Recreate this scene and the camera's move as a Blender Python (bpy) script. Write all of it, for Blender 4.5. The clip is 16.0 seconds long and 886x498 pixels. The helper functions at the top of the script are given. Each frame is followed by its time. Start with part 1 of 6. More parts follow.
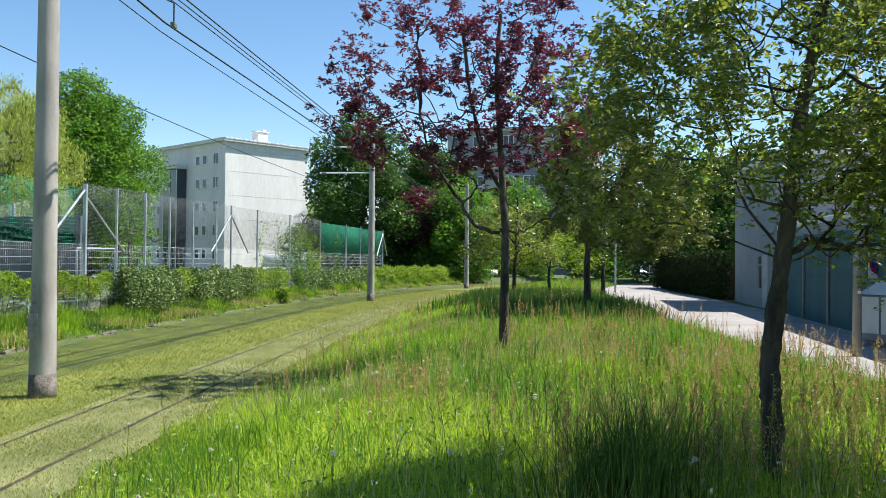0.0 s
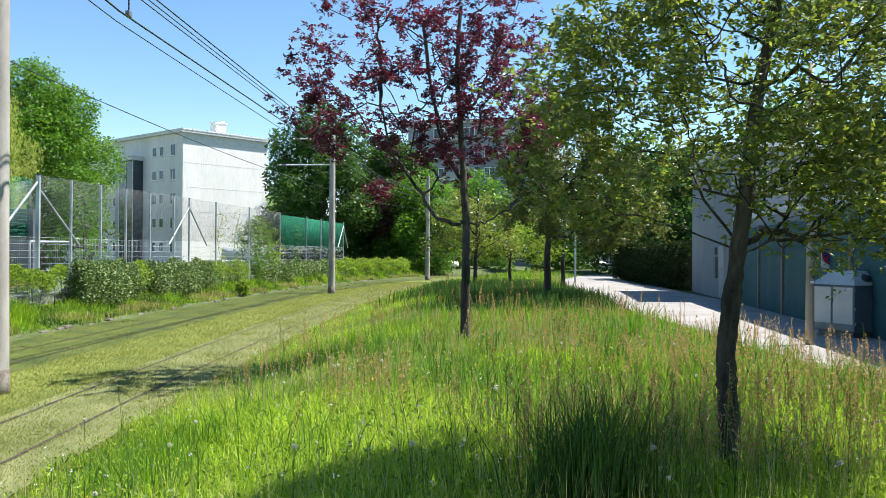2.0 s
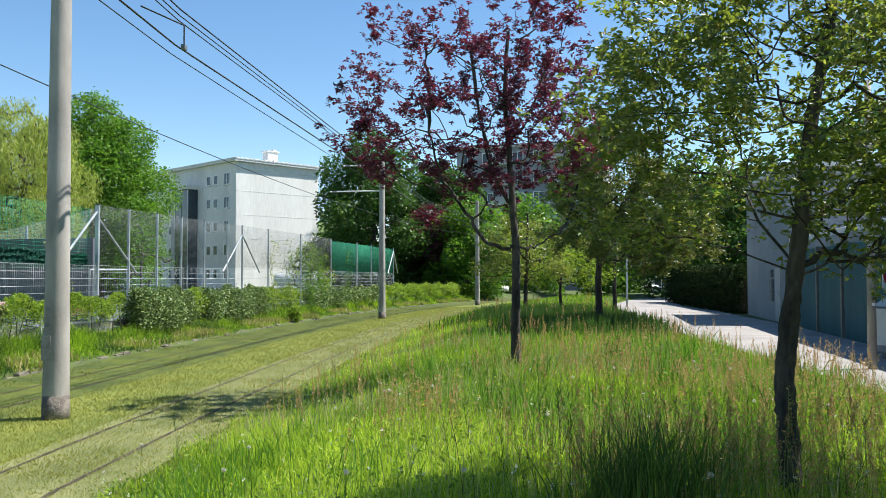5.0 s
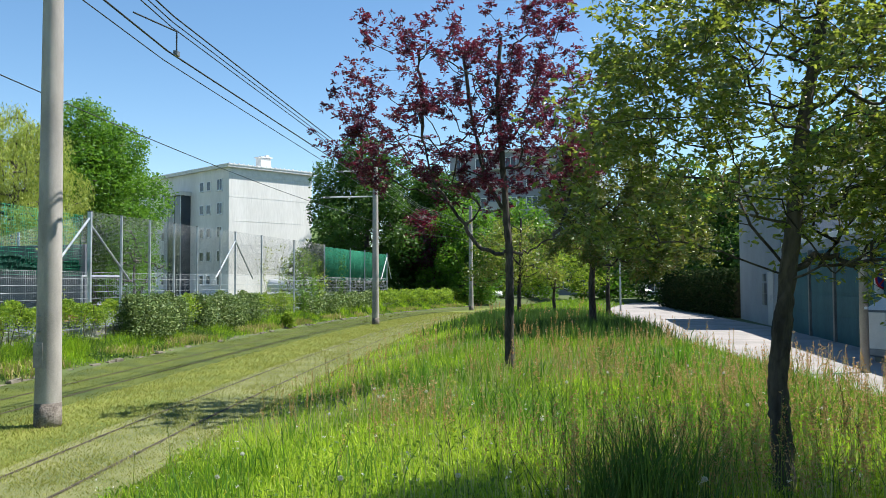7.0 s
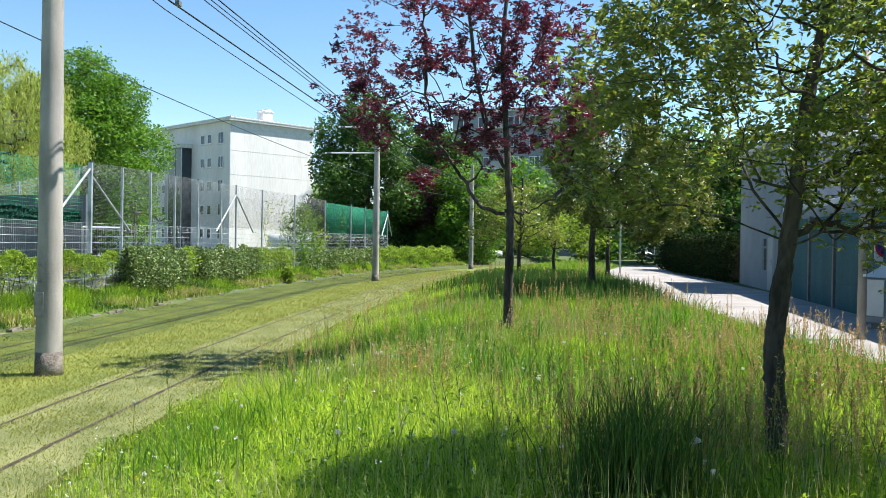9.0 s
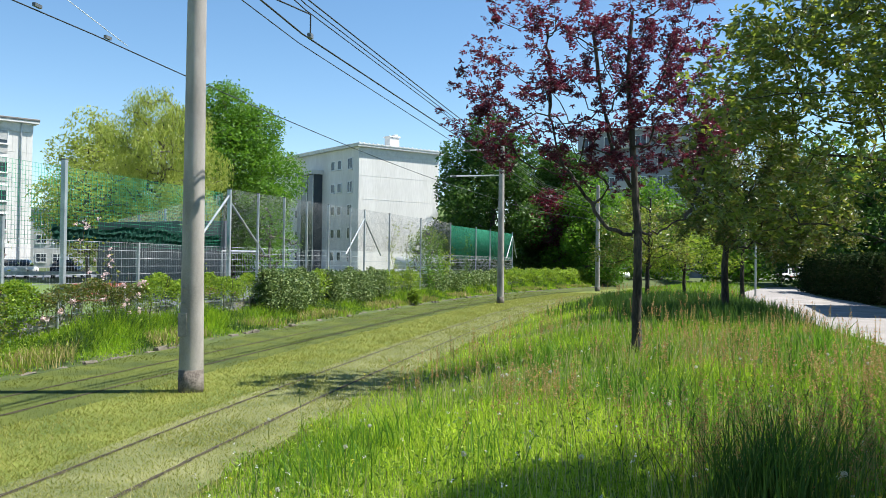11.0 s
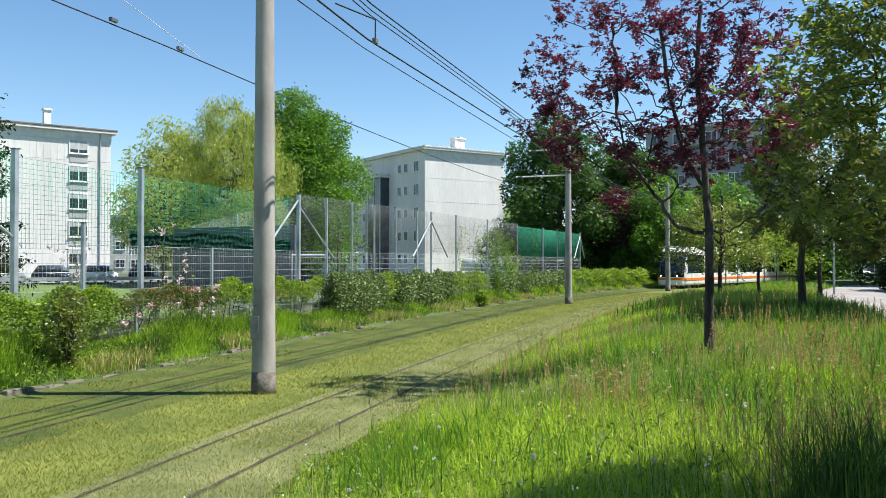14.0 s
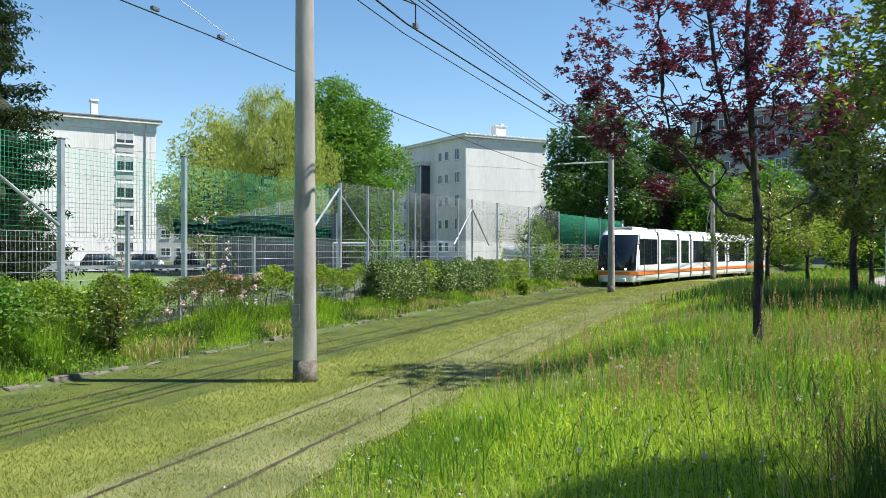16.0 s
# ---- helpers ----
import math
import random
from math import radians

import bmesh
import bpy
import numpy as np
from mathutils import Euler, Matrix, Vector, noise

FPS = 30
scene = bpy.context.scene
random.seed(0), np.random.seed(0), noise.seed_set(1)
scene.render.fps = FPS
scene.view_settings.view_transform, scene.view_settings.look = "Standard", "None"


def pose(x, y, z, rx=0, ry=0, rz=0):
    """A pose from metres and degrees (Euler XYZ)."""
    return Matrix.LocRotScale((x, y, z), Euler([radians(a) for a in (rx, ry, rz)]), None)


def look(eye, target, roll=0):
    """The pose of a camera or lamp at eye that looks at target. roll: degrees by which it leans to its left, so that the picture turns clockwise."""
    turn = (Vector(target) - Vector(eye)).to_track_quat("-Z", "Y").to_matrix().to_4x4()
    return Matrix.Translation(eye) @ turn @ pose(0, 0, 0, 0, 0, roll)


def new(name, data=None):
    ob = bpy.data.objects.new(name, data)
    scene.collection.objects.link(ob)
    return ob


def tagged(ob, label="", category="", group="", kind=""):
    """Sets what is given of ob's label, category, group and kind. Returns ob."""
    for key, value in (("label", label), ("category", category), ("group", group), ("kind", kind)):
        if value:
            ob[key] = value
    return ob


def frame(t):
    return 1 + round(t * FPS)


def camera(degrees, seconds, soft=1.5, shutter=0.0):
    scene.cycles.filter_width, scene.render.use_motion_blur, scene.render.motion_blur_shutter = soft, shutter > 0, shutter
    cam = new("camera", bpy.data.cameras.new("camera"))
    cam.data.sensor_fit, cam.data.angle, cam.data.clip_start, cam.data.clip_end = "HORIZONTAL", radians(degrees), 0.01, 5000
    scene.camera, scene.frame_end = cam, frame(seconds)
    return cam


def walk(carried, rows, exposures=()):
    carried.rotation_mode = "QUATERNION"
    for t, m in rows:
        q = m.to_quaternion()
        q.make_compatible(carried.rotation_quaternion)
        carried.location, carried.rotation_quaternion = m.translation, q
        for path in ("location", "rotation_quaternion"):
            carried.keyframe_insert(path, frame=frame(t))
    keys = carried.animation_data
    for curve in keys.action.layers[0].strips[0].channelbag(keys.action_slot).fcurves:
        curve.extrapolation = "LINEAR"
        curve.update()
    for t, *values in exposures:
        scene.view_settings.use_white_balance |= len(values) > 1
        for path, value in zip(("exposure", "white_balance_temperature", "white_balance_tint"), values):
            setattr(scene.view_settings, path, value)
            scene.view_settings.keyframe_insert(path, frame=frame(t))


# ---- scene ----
# ---------- camera ----------
EYE = 2.0
ROWS = [  # seconds, yaw, pitch, roll, metres ahead
    (0.0, 0.69, 0.85, -0.63, 0), (0.5, -0.54, 1.49, -0.92, 0), (1.0, -1.37, 1.16, -0.78, 0), (1.5, -1.84, 0.64, -0.54, 0),
    (2.0, -1.93, 0.33, -0.41, 0), (2.5, -0.64, 0.28, -0.48, 0), (3.0, 1.42, 0.55, -0.49, 0), (3.5, 3.16, 1.09, -0.51, 0),
    (4.0, 3.70, 1.46, -0.40, 0), (4.5, 2.38, 1.74, -0.22, 0), (4.7, 1.68, 1.84, -0.12, 0), (6.8, 0.97, 2.60, 0.37, 0),
    (6.9, 0.98, 2.50, 0.33, 0), (7.0, 0.99, 2.35, 0.29, 0), (7.1, 1.01, -0.66, -1.06, 0), (7.2, 1.01, -0.68, -1.07, 0), (7.5, 1.01, -0.73, -1.09, 0),
    (8.0, 0.79, -0.98, -1.15, 0), (8.2, 0.61, -0.99, -1.12, 0), (10.3, 5.11, 0.84, -0.50, 0), (10.5, 6.35, 0.89, -0.55, 0),
    (11.0, 9.41, 0.91, -0.67, 0), (11.5, 11.68, 0.96, -0.59, 0), (12.0, 12.30, 0.86, -0.40, 0), (12.5, 12.37, 0.87, -0.24, 0),
    (13.0, 12.65, 0.92, -0.12, 0), (13.5, 13.10, 0.98, -0.05, 0), (14.0, 13.92, 0.99, 0.0, 0), (14.5, 14.87, 0.88, 0.11, 0.01),
    (15.0, 15.79, 0.70, 0.20, 0.03), (15.5, 16.52, 0.47, 0.13, 0.07), (16.0, 16.68, 0.18, 0.06, 0.15)]
cam = camera(55.06, 16.0, soft=0.8)
walk(cam, [(t, pose(-f * math.sin(radians(w)), f * math.cos(radians(w)), EYE, 90 + p, r, w)) for t, w, p, r, f in ROWS],
     exposures=[(0.0, 1.05, 6450, 10), (2.0, 1.24, 6450, 10), (2.5, 1.26, 6450, 10), (3.5, 1.14, 6450, 10), (4.7, 1.05, 6450, 10), (7.0, 1.02, 6450, 10), (7.1, 1.28, 6450, 10),
                (8.2, 1.3, 6450, 10), (10.3, 1.08, 6450, 10), (11.5, 1.0, 6450, 10), (16.0, 0.94, 6450, 10)])

# ---------- light ----------
SUN_AZ, SUN_EL = math.atan2(0.965, 0.26), radians(58)      # azimuth clockwise from +y
sun_dir = Vector((math.sin(SUN_AZ) * math.cos(SUN_EL), math.cos(SUN_AZ) * math.cos(SUN_EL), math.sin(SUN_EL)))
sun = new("sun", bpy.data.lights.new("sun", "SUN"))
sun.data.energy, sun.data.angle, sun.data.color = 5.0, radians(0.53), (1.0, 0.965, 0.905)
sun.matrix_world = look(sun_dir * 100, (0, 0, 0))
world = bpy.data.worlds.new("sky")
scene.world = world
world.use_nodes = True
wn = world.node_tree
sky = wn.nodes.new("ShaderNodeTexSky")
sky.sky_type, sky.sun_disc = "NISHITA", False
sky.sun_elevation, sky.sun_rotation = SUN_EL, SUN_AZ
sky.air_density, sky.dust_density, sky.ozone_density = 1.0, 0.0, 0.7
sky.altitude = 800
wn.nodes["Background"].inputs["Strength"].default_value = 0.088
sat = wn.nodes.new("ShaderNodeHueSaturation")
sat.inputs["Saturation"].default_value = 1.18
sat.inputs["Hue"].default_value = 0.496
wn.links.new(sky.outputs["Color"], sat.inputs["Color"])
wn.links.new(sat.outputs["Color"], wn.nodes["Background"].inputs["Color"])


# ---------- materials ----------
def surface(name, dark, light, scale=4.0, rough=0.8, metal=0.0, bump=0.2, fine=60.0, streak=None, rand=0.0):
    m = bpy.data.materials.new(name)
    m.use_nodes = True
    nt = m.node_tree
    b = nt.nodes["Principled BSDF"]
    tc = nt.nodes.new("ShaderNodeTexCoord")
    src = tc.outputs["Object"]
    if streak:
        mp = nt.nodes.new("ShaderNodeMapping")
        mp.inputs["Scale"].default_value = streak
        nt.links.new(src, mp.inputs["Vector"])
        src = mp.outputs["Vector"]
    n1, n2 = nt.nodes.new("ShaderNodeTexNoise"), nt.nodes.new("ShaderNodeTexNoise")
    for n, s in ((n1, scale), (n2, fine)):
        n.inputs["Scale"].default_value, n.inputs["Detail"].default_value = s, 5
        nt.links.new(src, n.inputs["Vector"])
    mx = nt.nodes.new("ShaderNodeMix")
    mx.data_type = "FLOAT"
    mx.inputs["Factor"].default_value = 0.4
    nt.links.new(n1.outputs["Fac"], mx.inputs["A"])
    nt.links.new(n2.outputs["Fac"], mx.inputs["B"])
    fac = mx.outputs["Result"]
    if rand:
        oi, ad = nt.nodes.new("ShaderNodeObjectInfo"), nt.nodes.new("ShaderNodeMath")
        ad.operation = "MULTIPLY_ADD"
        ad.inputs[1].default_value = rand
        nt.links.new(oi.outputs["Random"], ad.inputs[0])
        nt.links.new(fac, ad.inputs[2])
        fac = ad.outputs[0]
    cr = nt.nodes.new("ShaderNodeValToRGB")
    cr.color_ramp.elements[0].position, cr.color_ramp.elements[1].position = 0.37, 0.63
    cr.color_ramp.elements[0].color, cr.color_ramp.elements[1].color = (*dark, 1), (*light, 1)
    nt.links.new(fac, cr.inputs["Fac"])
    nt.links.new(cr.outputs["Color"], b.inputs["Base Color"])
    b.inputs["Roughness"].default_value, b.inputs["Metallic"].default_value = rough, metal
    if bump:
        bp = nt.nodes.new("ShaderNodeBump")
        bp.inputs["Strength"].default_value, bp.inputs["Distance"].default_value = bump, 0.02
        nt.links.new(n2.outputs["Fac"], bp.inputs["Height"])
        nt.links.new(bp.outputs["Normal"], b.inputs["Normal"])
    return m


def leafy(name, cols, through_col, share=0.4, rough=0.5, gloss=0.06):
    """Leaves and blades: light passes through them; each island takes a colour of its own."""
    m = bpy.data.materials.new(name)
    m.use_nodes = True
    nt = m.node_tree
    b, out = nt.nodes["Principled BSDF"], nt.nodes["Material Output"]
    ge = nt.nodes.new("ShaderNodeNewGeometry")
    cr = nt.nodes.new("ShaderNodeValToRGB")
    cr.color_ramp.interpolation = "LINEAR"
    els = cr.color_ramp.elements
    for i, c in enumerate(cols):
        e = els[i] if i < 2 else els.new(0.5)
        e.color = (*c, 1)
    for i in range(len(cols)):
        els[i].position = i / (len(cols) - 1)
    for i, c in enumerate(cols):
        els[i].color = (*c, 1)
    nt.links.new(ge.outputs["Random Per Island"], cr.inputs["Fac"])
    nt.links.new(cr.outputs["Color"], b.inputs["Base Color"])
    b.inputs["Roughness"].default_value = rough
    b.inputs["Specular IOR Level"].default_value = gloss * 5
    tr, mixs, hue = nt.nodes.new("ShaderNodeBsdfTranslucent"), nt.nodes.new("ShaderNodeMixShader"), nt.nodes.new("ShaderNodeMix")
    hue.data_type, hue.blend_type = "RGBA", "MIX"
    hue.inputs["Factor"].default_value = 0.6
    nt.links.new(cr.outputs["Color"], hue.inputs["A"])
    hue.inputs["B"].default_value = (*through_col, 1)
    nt.links.new(hue.outputs["Result"], tr.inputs["Color"])
    mixs.inputs["Fac"].default_value = share
    nt.links.new(b.outputs[0], mixs.inputs[1])
    nt.links.new(tr.outputs[0], mixs.inputs[2])
    nt.links.new(mixs.outputs[0], out.inputs["Surface"])
    return m


def glass(name, col=(0.03, 0.04, 0.05), rough=0.06, spec=0.55):
    m = surface(name, col, tuple(c * 1.5 for c in col), 0.6, rough, 0, 0)
    m.node_tree.nodes["Principled BSDF"].inputs["Specular IOR Level"].default_value = spec
    return m


M = {
    "meadow_soil": surface("meadow_soil", (0.03, 0.05, 0.010), (0.08, 0.105, 0.02), 0.6, 0.95, 0, 0.5, 9),
    "lawn": surface("lawn", (0.06, 0.11, 0.018), (0.13, 0.19, 0.04), 0.25, 0.95, 0, 0.5, 14),
    "bed_pale": surface("bed_pale", (0.075, 0.095, 0.022), (0.21, 0.215, 0.085), 1.1, 0.95, 0, 0.8, 38),
    "bed_moss": surface("bed_moss", (0.032, 0.054, 0.004), (0.10, 0.12, 0.008), 1.1, 0.95, 0, 0.8, 38),
    "bed_mid": surface("bed_mid", (0.065, 0.10, 0.010), (0.19, 0.21, 0.03), 0.9, 0.95, 0, 0.8, 34),
    "blades": leafy("meadow_blades", [(0.035, 0.10, 0.009), (0.13, 0.27, 0.018), (0.25, 0.41, 0.028), (0.42, 0.53, 0.06)], (0.50, 0.72, 0.03), 0.52, 0.6, 0.025),
    "blades_light": leafy("pale_blades", [(0.10, 0.21, 0.015), (0.25, 0.40, 0.028), (0.40, 0.54, 0.05), (0.56, 0.62, 0.13)], (0.55, 0.72, 0.05), 0.52, 0.6, 0.025),
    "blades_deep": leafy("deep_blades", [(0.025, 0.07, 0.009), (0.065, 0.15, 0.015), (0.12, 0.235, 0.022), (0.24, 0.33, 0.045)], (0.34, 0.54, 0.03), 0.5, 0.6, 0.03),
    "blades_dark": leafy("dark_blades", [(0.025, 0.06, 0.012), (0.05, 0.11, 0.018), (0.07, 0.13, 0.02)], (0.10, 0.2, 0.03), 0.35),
    "blades_mown": leafy("mown_blades", [(0.085, 0.12, 0.018), (0.165, 0.19, 0.036), (0.26, 0.26, 0.072), (0.37, 0.34, 0.14)], (0.40, 0.43, 0.085), 0.45, 0.7, 0.02),
    "blades_moss": leafy("moss_blades", [(0.030, 0.045, 0.005), (0.07, 0.085, 0.010), (0.135, 0.14, 0.022)], (0.15, 0.19, 0.018), 0.4, 0.7, 0.02),
    "blades_dry": leafy("dry_blades", [(0.30, 0.26, 0.09), (0.40, 0.33, 0.13), (0.22, 0.26, 0.06)], (0.40, 0.35, 0.1), 0.35),
    "straw": leafy("pale_straw", [(0.26, 0.30, 0.09), (0.42, 0.40, 0.16), (0.52, 0.46, 0.24)], (0.5, 0.46, 0.18), 0.35),
    "screen": surface("green_screen", (0.006, 0.13, 0.07), (0.014, 0.20, 0.11), 3, 0.95, 0, 0),
    "stalk": leafy("stalks", [(0.10, 0.18, 0.03), (0.17, 0.23, 0.04), (0.27, 0.23, 0.09)], (0.45, 0.46, 0.1), 0.5),
    "sorrel": leafy("sorrel_seeds", [(0.30, 0.11, 0.05), (0.42, 0.20, 0.09), (0.42, 0.30, 0.12), (0.54, 0.41, 0.20)], (0.55, 0.32, 0.13), 0.42),
    "rail": surface("rail_steel", (0.025, 0.018, 0.012), (0.10, 0.075, 0.05), 6, 0.8, 0.2, 0.3),
    # rail grooves, and the dark fill inside the thuja hedge
    "groove": surface("groove_and_hedge_dark", (0.02, 0.017, 0.010), (0.10, 0.085, 0.035), 5, 0.95, 0, 0.4),
    "kerb": surface("kerb_stone", (0.055, 0.05, 0.036), (0.135, 0.12, 0.088), 3, 0.9, 0, 0.5, 30, None, 0.25),
    "road": surface("road_asphalt", (0.20, 0.185, 0.17), (0.32, 0.295, 0.275), 0.8, 0.9, 0, 0.4, 120),
    "court": surface("court_asphalt", (0.09, 0.1, 0.115), (0.15, 0.16, 0.18), 0.5, 0.9, 0, 0.3, 100),
    "concrete": surface("pole_concrete", (0.19, 0.175, 0.155), (0.42, 0.39, 0.35), 1.6, 0.9, 0, 0.25, 110, (2, 2, 0.6)),
    "steel": surface("galvanised_steel", (0.30, 0.33, 0.35), (0.50, 0.53, 0.54), 3, 0.45, 0.5, 0.1),
    "steel_dark": surface("dark_steel", (0.10, 0.11, 0.11), (0.18, 0.19, 0.19), 3, 0.5, 0.4, 0.1),
    "mat": surface("fence_wire_zinc", (0.26, 0.29, 0.30), (0.42, 0.45, 0.46), 3, 0.5, 0.4, 0),
    "wire": surface("wire", (0.03, 0.035, 0.035), (0.06, 0.06, 0.06), 3, 0.5, 0.6, 0),
    "net": surface("green_net", (0.012, 0.25, 0.13), (0.025, 0.36, 0.20), 3, 0.95, 0, 0),
    "net_dark": surface("folded_net", (0.005, 0.05, 0.035), (0.012, 0.10, 0.065), 6, 0.9, 0, 0.4, 30),
    "plaster": surface("white_plaster", (0.60, 0.585, 0.55), (0.76, 0.745, 0.71), 0.35, 0.9, 0, 0.15, 8, (1, 1, 0.12)),
    "plaster_grey": surface("grey_plaster", (0.36, 0.36, 0.34), (0.48, 0.47, 0.45), 0.5, 0.9, 0, 0.2, 30),
    # white plaster with blue-grey shade put into its base colour
    "plaster_shaded": surface("blue_grey_shaded_plaster", (0.20, 0.22, 0.245), (0.29, 0.31, 0.335), 0.5, 0.9, 0, 0.2, 30),
    "roof": surface("roof_metal", (0.10, 0.09, 0.085), (0.2, 0.19, 0.18), 1, 0.6, 0.2, 0.1),
    "trim": surface("roof_trim", (0.55, 0.55, 0.53), (0.7, 0.7, 0.68), 2, 0.7, 0, 0.1),
    "glass": glass("window_glass"),
    "curtain": surface("curtain", (0.35, 0.36, 0.36), (0.55, 0.55, 0.53), 3, 0.9, 0, 0),
    "frame_white": surface("window_frame_white", (0.7, 0.7, 0.69), (0.8, 0.8, 0.78), 3, 0.5, 0, 0),
    "teal": surface("teal_door_paint", (0.008, 0.062, 0.075), (0.022, 0.105, 0.122), 1.2, 0.75, 0, 0.1, 20, (1, 1, 0.3)),
    "bark": surface("bark", (0.016, 0.013, 0.010), (0.095, 0.078, 0.06), 5, 0.95, 0, 1.0, 30, (1, 1, 0.25)),
    "bark_grey": surface("grey_bark", (0.06, 0.052, 0.042), (0.15, 0.13, 0.11), 5, 0.95, 0, 0.8, 30, (1, 1, 0.3)),
    "leaf_near": leafy("cherry_leaves", [(0.010, 0.024, 0.006), (0.028, 0.058, 0.009), (0.065, 0.11, 0.016), (0.15, 0.20, 0.036), (0.22, 0.12, 0.05)], (0.46, 0.56, 0.06), 0.43, 0.36, 0.12),
    "leaf_red": leafy("purple_leaves", [(0.012, 0.006, 0.010), (0.022, 0.007, 0.013), (0.045, 0.010, 0.020), (0.12, 0.020, 0.036)], (0.42, 0.035, 0.085), 0.30, 0.42, 0.10),
    "leaf_mixed": leafy("green_reddish_leaves", [(0.017, 0.042, 0.009), (0.045, 0.085, 0.014), (0.095, 0.135, 0.022), (0.17, 0.09, 0.035)], (0.32, 0.37, 0.045), 0.32, 0.45, 0.1),
    "leaf_bright": leafy("bright_leaves", [(0.035, 0.10, 0.010), (0.08, 0.19, 0.016), (0.15, 0.28, 0.03)], (0.22, 0.44, 0.03), 0.42),
    "leaf_willow": leafy("willow_leaves", [(0.19, 0.26, 0.045), (0.28, 0.34, 0.065), (0.38, 0.42, 0.11)], (0.5, 0.58, 0.09), 0.5),
    "leaf_dark": leafy("dark_leaves", [(0.025, 0.065, 0.012), (0.045, 0.105, 0.018), (0.075, 0.15, 0.025)], (0.12, 0.26, 0.03), 0.36),
    "leaf_hedge": leafy("hedge_leaves", [(0.035, 0.095, 0.012), (0.14, 0.245, 0.024), (0.32, 0.42, 0.045)], (0.40, 0.55, 0.04), 0.45),
    "leaf_ivy": leafy("ivy_leaves", [(0.022, 0.05, 0.016), (0.10, 0.165, 0.045), (0.30, 0.37, 0.14)], (0.24, 0.34, 0.06), 0.22, 0.5, 0.06),
    "needles": leafy("needles", [(0.010, 0.026, 0.008), (0.022, 0.042, 0.012), (0.05, 0.048, 0.02)], (0.04, 0.08, 0.015), 0.2, 0.8, 0.015),
    # dark fill: the shade inside the spruce, put into colour
    "spruce_core_dark": surface("spruce_inner_shade", (0.012, 0.02, 0.008), (0.035, 0.04, 0.016), 6, 0.95, 0, 1.0, 25),
    "petal": leafy("white_petals", [(0.7, 0.68, 0.66), (0.78, 0.72, 0.70)], (0.8, 0.75, 0.7), 0.3),
    "petal_pink": leafy("pink_petals", [(0.75, 0.5, 0.5), (0.8, 0.68, 0.66)], (0.8, 0.6, 0.6), 0.3),
    "petal_yellow": leafy("yellow_petals", [(0.75, 0.55, 0.03), (0.8, 0.65, 0.06)], (0.8, 0.6, 0.05), 0.3),
    "clock": leafy("seed_heads", [(0.56, 0.54, 0.46), (0.68, 0.66, 0.58)], (0.7, 0.68, 0.58), 0.4),
    "tram_white": surface("tram_white_paint", (0.74, 0.74, 0.74), (0.80, 0.80, 0.80), 0.5, 0.25, 0, 0),
    "tram_orange": surface("tram_orange_paint", (0.75, 0.16, 0.02), (0.82, 0.21, 0.03), 0.5, 0.3, 0, 0),
    "tram_dark": surface("tram_dark_trim", (0.015, 0.017, 0.02), (0.03, 0.03, 0.035), 2, 0.5, 0, 0),
    "tram_glass": glass("tram_glass", (0.008, 0.011, 0.016), 0.04, 0.5),
    "rubber": surface("rubber", (0.015, 0.015, 0.015), (0.03, 0.03, 0.03), 3, 0.8, 0, 0.1),
    "container": surface("container_steel", (0.10, 0.125, 0.15), (0.18, 0.205, 0.23), 1.5, 0.45, 0.3, 0.1),
    "container_pale": surface("container_pale_panel", (0.38, 0.39, 0.38), (0.52, 0.52, 0.5), 1.5, 0.6, 0, 0.1),
    "sign_blue": surface("sign_blue", (0.02, 0.04, 0.25), (0.03, 0.05, 0.3), 3, 0.4, 0, 0),
    "sign_red": surface("sign_red", (0.5, 0.02, 0.03), (0.55, 0.03, 0.04), 3, 0.4, 0, 0),
    "car_silver": surface("car_silver", (0.4, 0.42, 0.44), (0.48, 0.5, 0.52), 2, 0.25, 0.5, 0),
    "car_dark": surface("car_dark", (0.025, 0.03, 0.04), (0.04, 0.045, 0.055), 2, 0.25, 0.3, 0),
    "car_white": surface("car_white", (0.7, 0.7, 0.7), (0.76, 0.76, 0.76), 2, 0.3, 0, 0),
    "bench": surface("red_brown_boards", (0.22, 0.06, 0.035), (0.34, 0.11, 0.06), 3, 0.6, 0, 0.1),
}
lamp_glow = bpy.data.materials.new("lit_lamp")
lamp_glow.use_nodes = True
lamp_glow.node_tree.nodes["Principled BSDF"].inputs["Emission Color"].default_value = (1, 0.93, 0.75, 1)
lamp_glow.node_tree.nodes["Principled BSDF"].inputs["Emission Strength"].default_value = 2.5


# ---------- mesh helpers ----------
rng = np.random.default_rng(7)


def thing(name, label, category, group="", at=None):
    ob = new(name)
    if at is not None:
        ob.matrix_world = at
    return tagged(ob, label, category, group)


def part(name, bm, material, parent, label="", smooth=False):
    me = bpy.data.meshes.new(name)
    bm.to_mesh(me)
    bm.free()
    if smooth:
        me.shade_smooth()
    me.materials.append(material)
    ob = new(name, me)
    ob.parent = parent
    if label:
        tagged(ob, label)
    return ob


